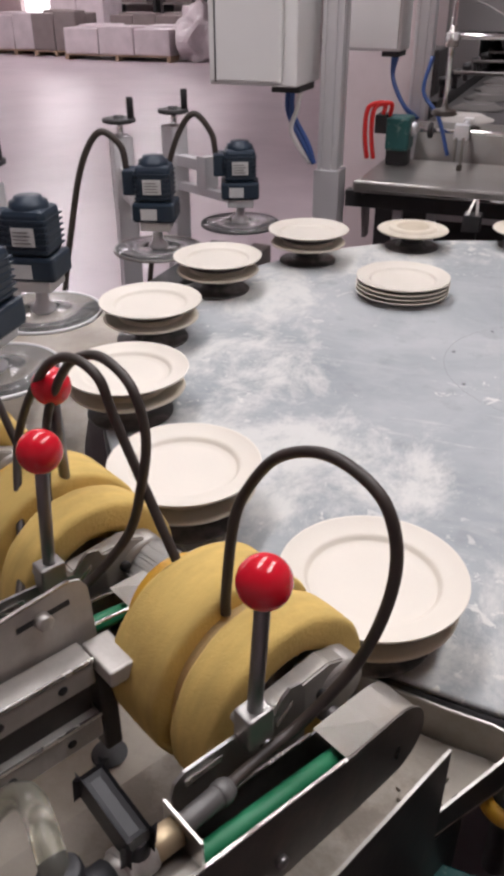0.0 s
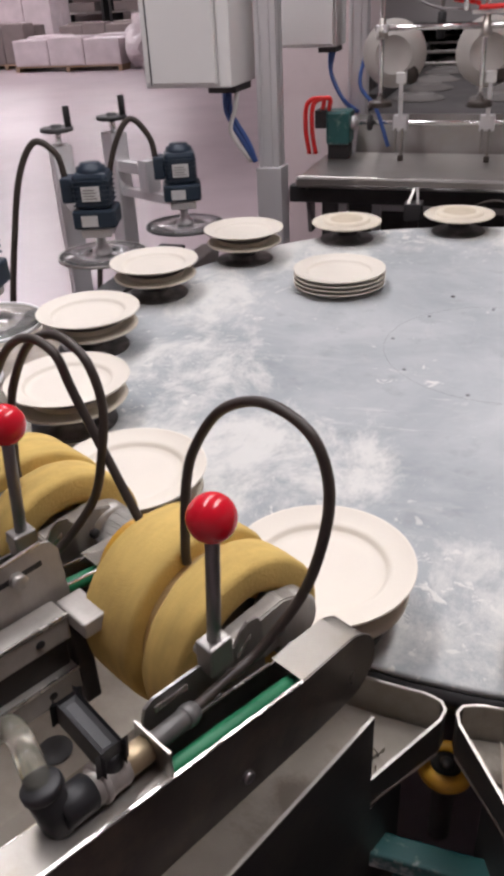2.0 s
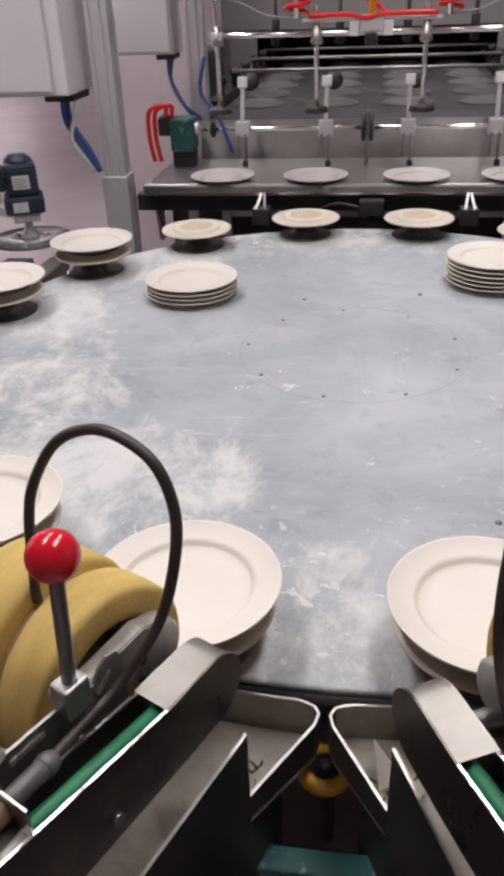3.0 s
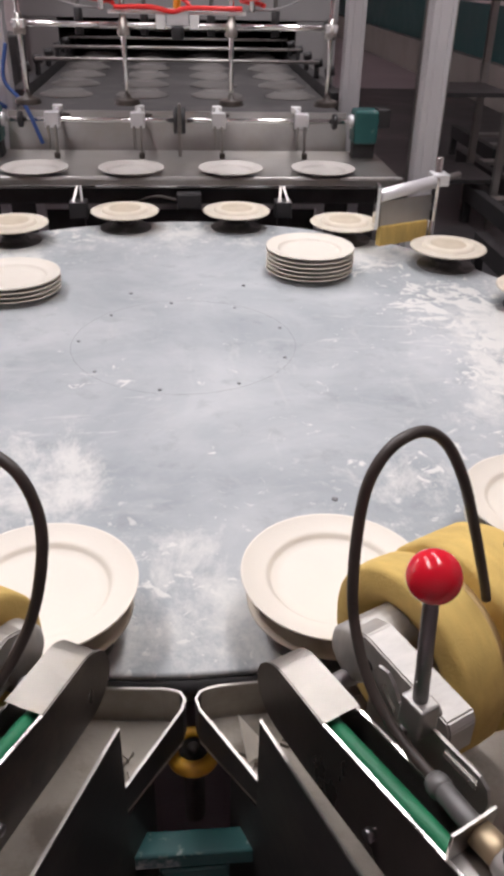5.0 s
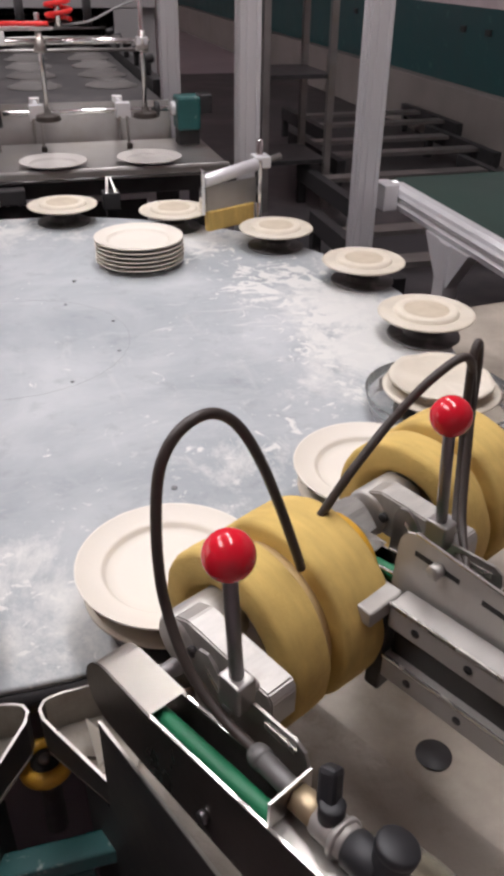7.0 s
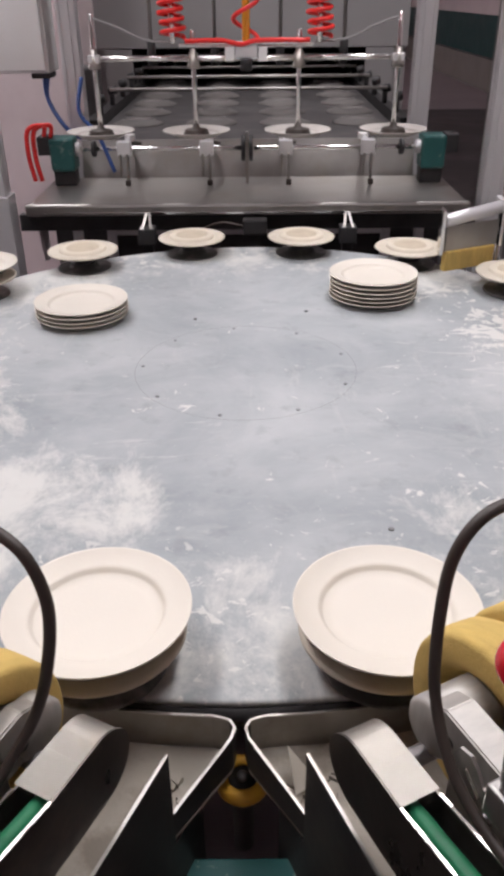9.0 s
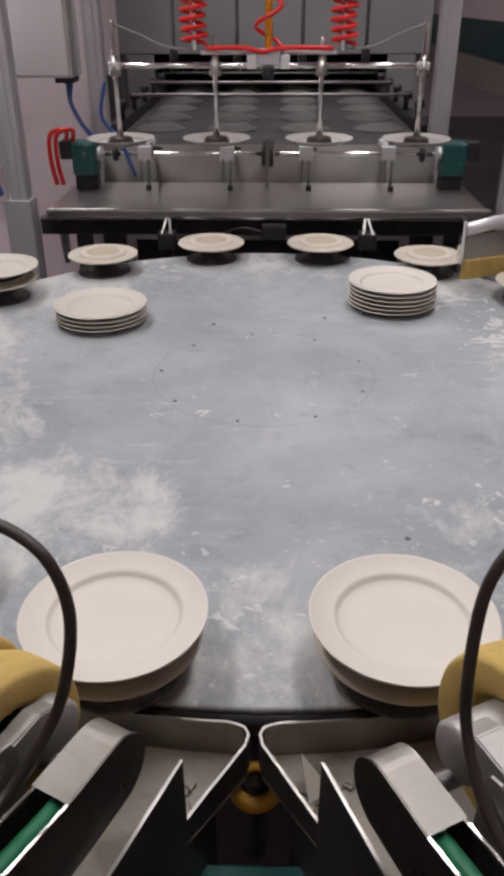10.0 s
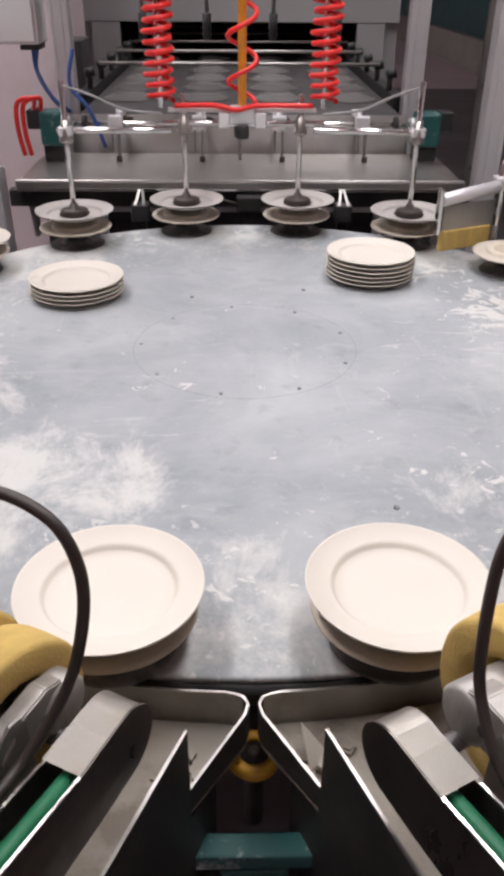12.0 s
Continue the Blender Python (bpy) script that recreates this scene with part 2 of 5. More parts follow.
M["navy"] = shader("navy_motor_paint", (0.014, 0.027, 0.046), 0.45, 0.1, 0.15, 12, 0.15, 90)
M["label"] = shader("paper_label", (0.62, 0.62, 0.62), 0.5, 0.2, 0.06, 30)
M["cabinet"] = shader("cabinet_paint", (0.76, 0.745, 0.73), 0.42, 0, 0.03, 3, 0.05, 200)
M["acrylic_rim"] = shader("disc_rim", (0.66, 0.66, 0.66), 0.3, 0, 0.05, 9)
M["slurry"] = shader("dried_slurry", (0.33, 0.295, 0.25), 0.85, 0, 0.15, 9, 0.6, 40, second=(0.22, 0.19, 0.155), second_scale=8)
M["deck"] = shader("slurry_deck", (0.27, 0.235, 0.19), 0.42, 0.1, 0.25, 7, 0.2, 25, second=(0.43, 0.38, 0.315), second_scale=4.5, second_low=0.42, second_high=0.68, detail=8.0)
M["deck_dark"] = shader("wet_slurry_tray", (0.10, 0.092, 0.086), 0.5, 0, 0.3, 9, 0.4, 30, second=(0.24, 0.22, 0.20), second_scale=9, second_low=0.5, second_high=0.65)
M["floor"] = shader("worn_concrete", (0.46, 0.385, 0.41), 0.34, 0, 0.10, 0.5, 0.12, 3, second=(0.36, 0.295, 0.325), second_scale=0.35, second_low=0.42, second_high=0.65, rough_vary=0.14)
M["wall"] = shader("pinkish_plaster", (0.62, 0.53, 0.53), 0.8, 0, 0.06, 1.2, 0.1, 20, second=(0.52, 0.43, 0.43), second_scale=0.5)
M["beige"] = shader("beige_plinth", (0.22, 0.195, 0.18), 0.7, 0, 0.12, 2, 0.1, 20)
M["belt"] = shader("dark_conveyor_belt", (0.045, 0.041, 0.041), 0.6, 0, 0.25, 5, 0.1, 40, second=(0.08, 0.072, 0.07), second_scale=6, second_low=0.5, second_high=0.7)
M["green_belt"] = shader("green_conveyor_belt", (0.014, 0.036, 0.028), 0.55, 0, 0.15, 3, 0.05, 60)
M["hood"] = shader("grey_hood_paint", (0.235, 0.222, 0.222), 0.5, 0, 0.06, 2, 0.05, 60)
M["film"] = shader("wrapped_film", (0.52, 0.45, 0.47), 0.38, 0, 0.12, 3, 0.5, 9)
M["carton"] = shader("carton", (0.19, 0.155, 0.15), 0.8, 0, 0.1, 4)
M["pallet"] = shader("pallet_wood", (0.30, 0.20, 0.14), 0.8, 0, 0.2, 6, 0.3, 40)
M["brass"] = shader("brass", (0.42, 0.33, 0.21), 0.42, 0.7, 0.1, 30)
M["base_disc"] = shader("dark_turning_disc", (0.13, 0.13, 0.13), 0.45, 0.4, 0.2, 9, 0.1, 60, second=(0.28, 0.27, 0.26), second_scale=9)
M["dark_floor"] = shader("dark_floor_sheet", (0.035, 0.032, 0.034), 0.45, 0, 0.3, 1.5, 0.1, 12, second=(0.07, 0.06, 0.06), second_scale=1.2)
# Emission for the daylight panels outside; no lamp uses it.
M["lamp"] = bpy.data.materials.new("daylight_glow")
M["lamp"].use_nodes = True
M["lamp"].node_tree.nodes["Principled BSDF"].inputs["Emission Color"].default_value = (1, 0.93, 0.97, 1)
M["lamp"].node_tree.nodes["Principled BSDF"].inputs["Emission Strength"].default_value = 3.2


def clear_shader(name, tint, rough):
    m = bpy.data.materials.new(name)
    m.use_nodes = True
    b = m.node_tree.nodes["Principled BSDF"]
    b.inputs["Base Color"].default_value = (*tint, 1)
    b.inputs["Transmission Weight"].default_value, b.inputs["Roughness"].default_value, b.inputs["IOR"].default_value = 0.93, rough, 1.3
    return m


M["acrylic"] = clear_shader("clear_acrylic", (0.85, 0.86, 0.86), 0.12)
M["hose_clear"] = clear_shader("clear_hose", (0.80, 0.80, 0.68), 0.2)


# ---- mesh helpers ----
def box(bm, x0, x1, y0, y1, z0, z1, bevel=0.0, m=None):
    g = bmesh.ops.create_cube(bm, size=1.0)["verts"]
    for v in g:
        v.co = Vector(((x0 + x1) / 2 + v.co.x * (x1 - x0), (y0 + y1) / 2 + v.co.y * (y1 - y0), (z0 + z1) / 2 + v.co.z * (z1 - z0)))
        if m:
            v.co = m @ v.co
    if bevel:
        edges = list({e for v in g for e in v.link_edges})
        bmesh.ops.bevel(bm, geom=edges, offset=bevel, segments=2, affect="EDGES", profile=0.5)
    return bm


def lathe(bm, profile, n=48, m=None, close=False):
    """Turn the (radius, height) profile round z. A radius of zero makes a pole."""
    rings = []
    for r, z in profile:
        if r < 1e-6:
            rings.append([bm.verts.new(Vector((0, 0, z)))])
        else:
            rings.append([bm.verts.new(Vector((r * math.cos(2 * math.pi * k / n), r * math.sin(2 * math.pi * k / n), z))) for k in range(n)])
    pairs = list(zip(rings, rings[1:])) + ([(rings[-1], rings[0])] if close else [])
    for a, c in pairs:
        for k in range(n):
            q = (k + 1) % n
            if len(a) == 1 and len(c) > 1:
                f = (a[0], c[k], c[q])
            elif len(c) == 1 and len(a) > 1:
                f = (a[k], c[0], a[q])
            elif len(a) > 1:
                f = (a[k], c[k], c[q], a[q])
            else:
                continue
            bm.faces.new(f).smooth = True
    if m:
        for ring in rings:
            for v in ring:
                v.co = m @ v.co
    return bm


def rod(bm, a, c, r, n=16, caps=True):
    a, c = Vector(a), Vector(c)
    d = c - a
    m = Matrix.Translation(a) @ d.to_track_quat("Z", "Y").to_matrix().to_4x4()
    h = d.length
    e = min(r * 0.15, h * 0.2)
    prof = [(0, 0), (r - e, 0), (r, e), (r, h - e), (r - e, h), (0, h)] if caps else [(r, 0), (r, h)]
    return lathe(bm, prof, n, m)


def smooth_path(points, steps=8):
    """Catmull-Rom through the points."""
    p = [Vector(q) for q in points]
    p = [p[0] * 2 - p[1]] + p + [p[-1] * 2 - p[-2]]
    out = []
    for i in range(1, len(p) - 2):
        for s in range(steps):
            t = s / steps
            a, b, c, d = p[i - 1], p[i], p[i + 1], p[i + 2]
            out.append(0.5 * (2 * b + (c - a) * t + (2 * a - 5 * b + 4 * c - d) * t * t + (3 * b - a - 3 * c + d) * t ** 3))
    out.append(p[-2])
    return out


def hose(bm, points, r, n=10, steps=8):
    """A round tube along a smooth path."""
    path = smooth_path(points, steps)
    rings = []
    up = Vector((0.31, 0.17, 0.93)).normalized()
    for i, c in enumerate(path):
        t = (path[min(i + 1, len(path) - 1)] - path[max(i - 1, 0)]).normalized()
        s = t.cross(up)
        if s.length < 1e-4:
            s = t.orthogonal()
        s.normalize()
        up = s.cross(t).normalized()
        rings.append([bm.verts.new(c + r * (math.cos(2 * math.pi * k / n) * s + math.sin(2 * math.pi * k / n) * up)) for k in range(n)])
    for a, c in zip(rings, rings[1:]):
        for k in range(n):
            bm.faces.new((a[k], a[(k + 1) % n], c[(k + 1) % n], c[k])).smooth = True
    bm.faces.new(rings[0]), bm.faces.new(rings[-1])
    return bm


def prism(bm, outline, x0, x1, m=None):
    """An outline in (y, z), pushed along x from x0 to x1."""
    a = [bm.verts.new(Vector((x0, y, z))) for y, z in outline]
    c = [bm.verts.new(Vector((x1, y, z))) for y, z in outline]
    n = len(a)
    bm.faces.new(a), bm.faces.new(c[::-1])
    for k in range(n):
        bm.faces.new((a[k], c[k], c[(k + 1) % n], a[(k + 1) % n]))
    if m:
        for v in a + c:
            v.co = m @ v.co
    return bm


def sheet(bm, line, z0, z1, thick=0.002):
    """A standing sheet over a ground line of (x, y); z0 and z1 are numbers or lists along the line."""
    n = len(line)
    lo = [z0] * n if isinstance(z0, (int, float)) else z0
    hi = [z1] * n if isinstance(z1, (int, float)) else z1
    rows = []
    for i, (x, y) in enumerate(line):
        a, c = Vector(line[max(i - 1, 0)]), Vector(line[min(i + 1, n - 1)])
        d = (c - a).normalized()
        nrm = Vector((-d.y, d.x)) * thick / 2
        rows.append([bm.verts.new((x + nrm.x, y + nrm.y, lo[i])), bm.verts.new((x + nrm.x, y + nrm.y, hi[i])), bm.verts.new((x - nrm.x, y - nrm.y, hi[i])), bm.verts.new((x - nrm.x, y - nrm.y, lo[i]))])
    for a, c in zip(rows, rows[1:]):
        for k in range(4):
            bm.faces.new((a[k], c[k], c[(k + 1) % 4], a[(k + 1) % 4]))
    bm.faces.new(rows[0]), bm.faces.new(rows[-1][::-1])
    return bm


def slab(bm, outline, z0, z1):
    """A flat outline of (x, y) with thickness."""
    a = [bm.verts.new((x, y, z0)) for x, y in outline]
    c = [bm.verts.new((x, y, z1)) for x, y in outline]
    n = len(a)
    bm.faces.new(a[::-1]), bm.faces.new(c)
    for k in range(n):
        bm.faces.new((a[k], a[(k + 1) % n], c[(k + 1) % n], c[k]))
    return bm


def finish(bm, name, material):
    bmesh.ops.recalc_face_normals(bm, faces=bm.faces)
    me = bpy.data.meshes.new(name)
    bm.to_mesh(me)
    bm.free()
    me.materials.append(material)
    return me


def part(name, bm, material, parent, label=""):
    ob = new(name, finish(bm, name, material))
    ob.parent = parent
    return tagged(ob, label)


def thing(name, label, category, group="", m=None):
    ob = tagged(new(name), label, category, group)
    if m:
        ob.matrix_basis = m
    return ob


def solid(name, bm, material, label, category, group="", kind=""):
    return tagged(new(name, finish(bm, name, material)), label, category, group, kind)


B = bmesh.new


def station(k, side):
    a = radians(11.25 + 22.5 * k + side * 0.19)
    return side * R_ST * math.sin(a), -R_ST * math.cos(a)


R_ST, R_TAB, Z_TAB = 1.085, 1.145, 0.85


# ---- hall ----
X0, X1, Y0, Y1, ZC = -22.0, 4.65, -7.0, 26.0, 6.0
solid("floor", box(B(), X0 - 0.3, X1 + 0.3, Y0 - 0.3, Y1 + 0.3, -0.2, 0.0), M["floor"], "worn pinkish-grey concrete factory floor", "floor", kind="structure")
solid("ceiling", box(B(), X0 - 0.3, X1 + 0.3, Y0 - 0.3, Y1 + 0.3, ZC, ZC + 0.2), M["wall"], "plain pale ceiling of the hall", "ceiling", kind="structure")


def far_wall():
    bm = B()
    # far wall with a bright window opening and a tall doorway
    cuts = [(-20.6, -17.9, 0.0, 4.2), (-13.9, -12.3, 2.0, 4.2)]
    xs = X0
    for a, c, z0, z1 in cuts:
        box(bm, xs, a, Y1, Y1 + 0.3, 0, ZC)
        if z0 > 0:
            box(bm, a, c, Y1, Y1 + 0.3, 0, z0)
        box(bm, a, c, Y1, Y1 + 0.3, z1, ZC)
        xs = c
    box(bm, xs, X1, Y1, Y1 + 0.3, 0, ZC)
    solid("wall_north", bm, M["wall"], "pinkish plaster wall with a doorway and a window", "wall", kind="structure")
    win = tagged(new("window_1"), "tall window with thin bars, blown out by daylight", "window", kind="structure")
    fr = B()
    for x in (-13.9, -13.37, -12.83, -12.36):
        box(fr, x, x + 0.06, Y1 + 0.05, Y1 + 0.11, 2.0, 4.2)
    for z in (2.0, 2.7, 3.4, 4.14):
        box(fr, -13.84, -12.36, Y1 + 0.055, Y1 + 0.105, z, z + 0.06)
    part("window_frame", fr, M["alu"], win)


far_wall()
# Glowing panels added beyond the openings, in place of daylight.
solid("backdrop", box(B(), X0 - 3, -8, Y1 + 1.5, Y1 + 1.6, -0.2, ZC + 2), M["lamp"], "glowing panel for hazy daylight in the yard", "backdrop", kind="structure")
solid("backdrop_west", box(B(), X0 - 2.1, X0 - 2.0, 0, Y1 + 1.4, -0.2, ZC + 2), M["lamp"], "glowing panel for hazy daylight in the yard", "backdrop", kind="structure")
bm = B()
ys = Y0
for a, c in ((6.0, 12.0), (15.0, 22.0)):
    box(bm, X0 - 0.3, X0, ys, a, 0, ZC)
    box(bm, X0 - 0.3, X0, a, c, 0, 0.4)
    box(bm, X0 - 0.3, X0, a, c, 5.0, ZC)
    ys = c
box(bm, X0 - 0.3, X0, ys, Y1, 0, ZC)
solid("wall_west", bm, M["wall"], "pinkish plaster wall with wide openings to daylight", "wall", kind="structure")
solid("wall_south", box(B(), X0, X1, Y0 - 0.3, Y0, 0, ZC), M["wall"], "plain plaster wall behind the operator", "wall", kind="structure")
wall = tagged(new("wall_east"), "wall with a dark teal dado above a dusty plinth", "wall", kind="structure")
part("plaster", box(B(), X1, X1 + 0.3, Y0, Y1, 1.30, ZC), M["wall"], wall)
part("dado", box(B(), X1 + 0.01, X1 + 0.3, Y0, Y1, 0.57, 1.30), M["teal"], wall, "dark teal painted dado")
part("plinth", box(B(), X1 - 0.12, X1 + 0.3, Y0, Y1, 0.0, 0.57, 0.01), M["beige"], wall, "dusty beige plinth")
for y in (2.35, 2.9, 5.6, 6.1, 9.0):
    part("socket", box(B(), X1 - 0.02, X1 + 0.01, y, y + 0.09, 1.06, 1.12, 0.004), M["dark"], wall, "small black wall socket")

for lx, ly in LAMPS:
    lamp = thing("ceiling_lamp", "long white strip lamp hung from the ceiling", "lamp", "strip lamps", pose(lx, ly, 4.95))
    part("housing", box(B(), -0.27, 0.27, -1.22, 1.22, 0.02, 0.09, 0.01), M["cabinet"], lamp)
    for sx in (-0.2, 0.2):
        part("hanger", rod(B(), (sx, 0, 0.08), (sx, 0, ZC - 4.95), 0.008, 8), M["rod"], lamp)


def wrapped_pallet(x, y, w, d, h, turn, top):
    p = thing("wrapped_pallet", "pallet of cartons wrapped in pale plastic film", "pallet", "pallets by the far wall", pose(x, y, 0, 0, 0, turn))
    for k in range(5):
        part("deck_board", box(B(), -w / 2, w / 2, -d / 2 + k * d / 5, -d / 2 + k * d / 5 + d / 7, 0.10, 0.13), M["pallet"], p)
    for k in (-1, 0, 1):
        part("runner", box(B(), k * (w / 2 - 0.05) - 0.05, k * (w / 2 - 0.05) + 0.05, -d / 2, d / 2, 0, 0.10), M["pallet"], p)
    nx = max(1, round(w / 0.85))
    for a in range(nx):
        for c in range(2):
            x0 = -w / 2 + a * w / nx
            part("carton", box(B(), x0 + 0.01, x0 + w / nx - 0.01, -d / 2 + c * d / 2 + 0.01, -d / 2 + (c + 1) * d / 2 - 0.01, 0.13, 0.13 + h * (0.93 + 0.07 * ((a + c) % 2)), 0.03), M[top], p)
    return p


wrapped_pallet(-14.6, 17.8, 1.5, 1.2, 0.85, 8, "film")
wrapped_pallet(-13.2, 17.7, 1.3, 1.2, 0.92, 4, "carton")
wrapped_pallet(-11.0, 17.2, 2.9, 1.5, 0.62, 2, "film")
wrapped_pallet(-12.6, 21.4, 2.2, 1.2, 0.75, 5, "carton")
wrapped_pallet(-10.4, 21.6, 2.0, 1.2, 1.0, -4, "film")
wrapped_pallet(-15.6, 22.6, 2.0, 1.2, 1.7, 0, "film")
# heap of bagged scrap, rack and a dark machine further back
for hx, hy, hr, mat in ((-8.9, 17.2, 0.75, "film"), (-8.1, 17.7, 0.55, "film"), (-9.3, 18.2, 0.6, "film")):
    bm = B()
    bmesh.ops.create_icosphere(bm, subdivisions=4, radius=hr)
    for v in bm.verts:
        v.co *= 0.86 + 0.4 * noise.noise(v.co * 2.6 + Vector((hx, hy, 0)))
        v.co.z = max(v.co.z * 1.15, -0.45) + 0.45
        v.co += Vector((hx, hy, 0))
    solid("scrap_bag", bm, M[mat], "crumpled clear plastic bag full of scrap on the floor", "bag", "scrap bags")
mach = thing("far_machine", "dark far machine with a green body against the wall", "machine", "", pose(-9.6, 23.8, 0))
part("body", box(B(), -1.2, 1.2, -0.7, 0.7, 0.1, 2.0, 0.05), M["teal_frame"], mach)
part("column", box(B(), -0.4, 0.4, -0.3, 0.3, 2.0, 3.3, 0.05), M["dark"], mach)
part("base", box(B(), -1.3, 1.3, -0.8, 0.8, 0, 0.1), M["dark"], mach)
for k in range(3):
    rk = thing("pipe_rack", "dark steel rack with stacked sheets along the wall", "rack", "racks", pose(-17.0 + k * 1.9, 25.2, 0))
    for sx in (-0.8, 0.8):
        part("upright", box(B(), sx - 0.05, sx + 0.05, -0.4, 0.4, 0, 2.2), M["dark"], rk)
    for z in (0.4, 1.0, 1.6):
        part("shelf", box(B(), -0.8, 0.8, -0.4, 0.4, z, z + 0.06), M["galv"], rk)
        part("load", box(B(), -0.7, 0.7 - 0.2 * k, -0.35, 0.35, z + 0.06, z + 0.35, 0.03), M["carton"], rk)
pil = solid("pillar", box(B(), -8.1, -7.4, 20.6, 21.3, 0, ZC, 0.02), M["wall"], "square pinkish plaster pillar of the hall", "pillar", kind="structure")

# Thin dark sheet added over the concrete on this side.
solid("dark_floor", box(B(), 1.25, X1 - 0.12, -3.0, 12.0, 0.0, 0.006), M["dark_floor"], "thin dark sheet on the floor beside the side conveyor", "floor", kind="structure")

# ---- rotary table ----
table = thing("rotary_table", "large round rotary table of blue-grey sheet steel smeared with slurry", "table", "", pose(0, 0, Z_TAB))
bm = B()
lathe(bm, [(0, 0), (0.3, 0), (0.7, 0), (R_TAB - 0.004, 0), (R_TAB, -0.003), (R_TAB, -0.012), (0, -0.012)], 160)
part("top", bm, M["table"], table)
part("edge_band", lathe(B(), [(R_TAB - 0.012, -0.014), (R_TAB + 0.006, -0.014), (R_TAB + 0.006, -0.05), (R_TAB - 0.012, -0.05)], 160, close=True), M["dark"], table, "black rubber edge band")
part("drum", lathe(B(), [(0, -0.05), (1.05, -0.05), (1.05, -0.12), (0.5, -0.16), (0.42, -0.85), (0, -0.85)], 64), M["galv"], table)
part("seam_ring", lathe(B(), [(0.2985, 0.0), (0.2988, 0.0002), (0.2994, 0.0002), (0.2997, 0.0)], 96), M["bolt"], table, "faint round seam in the sheet")
for k in range(9):
    a = radians(40 * k + 17.6)
    part("bolt", lathe(B(), [(0.0048, 0.0003), (0.0048, 0.0016), (0.0036, 0.0024), (0, 0.0024)], 10, pose(0.281 * math.cos(a), 0.281 * math.sin(a), 0)), M["bolt"], table)
for x, y in ((0.281, -0.736), (0.19, 0.42), (-0.16, 0.36)):
    part("bolt", lathe(B(), [(0.006, 0.0005), (0.006, 0.0028), (0.0045, 0.0038), (0, 0.0038)], 10, pose(x, y, 0)), M["bolt"], table)


# ---- stands round the rim ----
def make_stand():
    s = thing("plate_stand", "round beige pad on a short dark spindle at the table's rim", "stand", "plate stands")
    part("base_disc", lathe(B(), [(0, 0.0006), (0.098, 0.0006), (0.098, 0.003), (0.094, 0.005), (0.06, 0.006), (0.052, 0.012), (0.05, 0.020), (0, 0.020)], 40), M["base_disc"], s, "flat dark grey turning disc")
    part("spindle", lathe(B(), [(0.040, 0.020), (0.040, 0.034), (0.030, 0.038), (0.030, 0.048), (0.046, 0.050), (0.05, 0.054), (0, 0.054)], 28), M["dark"], s)
    part("pad", lathe(B(), [(0, 0.050), (0.06, 0.051), (0.112, 0.058), (0.1255, 0.0605)], 56), M["pad_shade"], s, "brown pad underside, coloured dark for the shade below")
    part("pad_top", lathe(B(), [(0.1255, 0.0605), (0.129, 0.0635), (0.1275, 0.0665), (0.120, 0.0672), (0.094, 0.066), (0.080, 0.066)], 56), M["head"], s, "cream pad rim")
    part("pad_ring", lathe(B(), [(0.088, 0.066), (0.084, 0.074), (0.080, 0.0765), (0.064, 0.0765), (0.060, 0.074)], 48), M["head_band"], s, "pale raised ring on the pad")
    part("pad_centre", lathe(B(), [(0.061, 0.0738), (0.030, 0.0732), (0, 0.0732)], 40), M["head_ring"], s, "tan worn centre of the pad")
    return s


first = make_stand()
stands = {}
for side, tag in ((-1, "L"), (1, "R")):
    for k in range(8):
        x, y = station(k, side)
        m = pose(x, y, Z_TAB, 0, 0, 23 * k + 40 * side)
        if not stands:
            first.matrix_basis = m
            stands[tag + str(k)] = first
        else:
            stands[tag + str(k)] = copy_thing(first, m)


# ---- plates ----
def plate_mesh(r=0.139, h=0.026, name="dinner_plate", t=0.0045):
    k = r / 0.139
    prof = [(0, 0.006), (0.078 * k, 0.006), (0.0925 * k, 0.0068), (0.0960 * k, 0.0095), (0.0985 * k, 0.0135), (0.1015 * k, 0.0155), (0.105 * k, 0.0164), (0.136 * k, h - 0.002), (0.1385 * k, h), (r, h - 0.0015), (0.138 * k, h - 0.004),
            (0.102 * k, 0.0115), (0.092 * k, 0.004), (0.082 * k, 0.0015), (0.081 * k, 0.0), (0.076 * k, 0.0), (0.075 * k, 0.002), (0, 0.002)]
    bm = lathe(B(), prof, 72)
    return finish(bm, name, M["ceramic"])


PLATE, STACKED, LOW = plate_mesh(0.1385, 0.0245), plate_mesh(0.1435, 0.024, "stack_plate"), plate_mesh(0.139, 0.026, "low_plate")


def plate(m, label, group, mesh=None):
    ob = tagged(new("dinner_plate", mesh or PLATE), label, "plate", group)
    ob.matrix_basis = m
    return ob


riding = [table] + list(stands.values())
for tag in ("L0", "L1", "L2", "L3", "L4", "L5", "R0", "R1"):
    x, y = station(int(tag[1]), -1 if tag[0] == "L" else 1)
    # Dark cup added under the plate, in place of shade below its rim.
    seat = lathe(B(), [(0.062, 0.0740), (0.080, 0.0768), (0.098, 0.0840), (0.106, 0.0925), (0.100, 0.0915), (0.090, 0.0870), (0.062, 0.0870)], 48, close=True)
    part("shade_cup", seat, M["rubber"], stands[tag], "added dark cup for the shade under the plate")
    riding.append(plate(pose(x, y, Z_TAB + 0.0872, 0, 0, 31 * int(tag[1])), "cream unglazed rimmed dinner plate resting on a stand", "plates on the stands"))
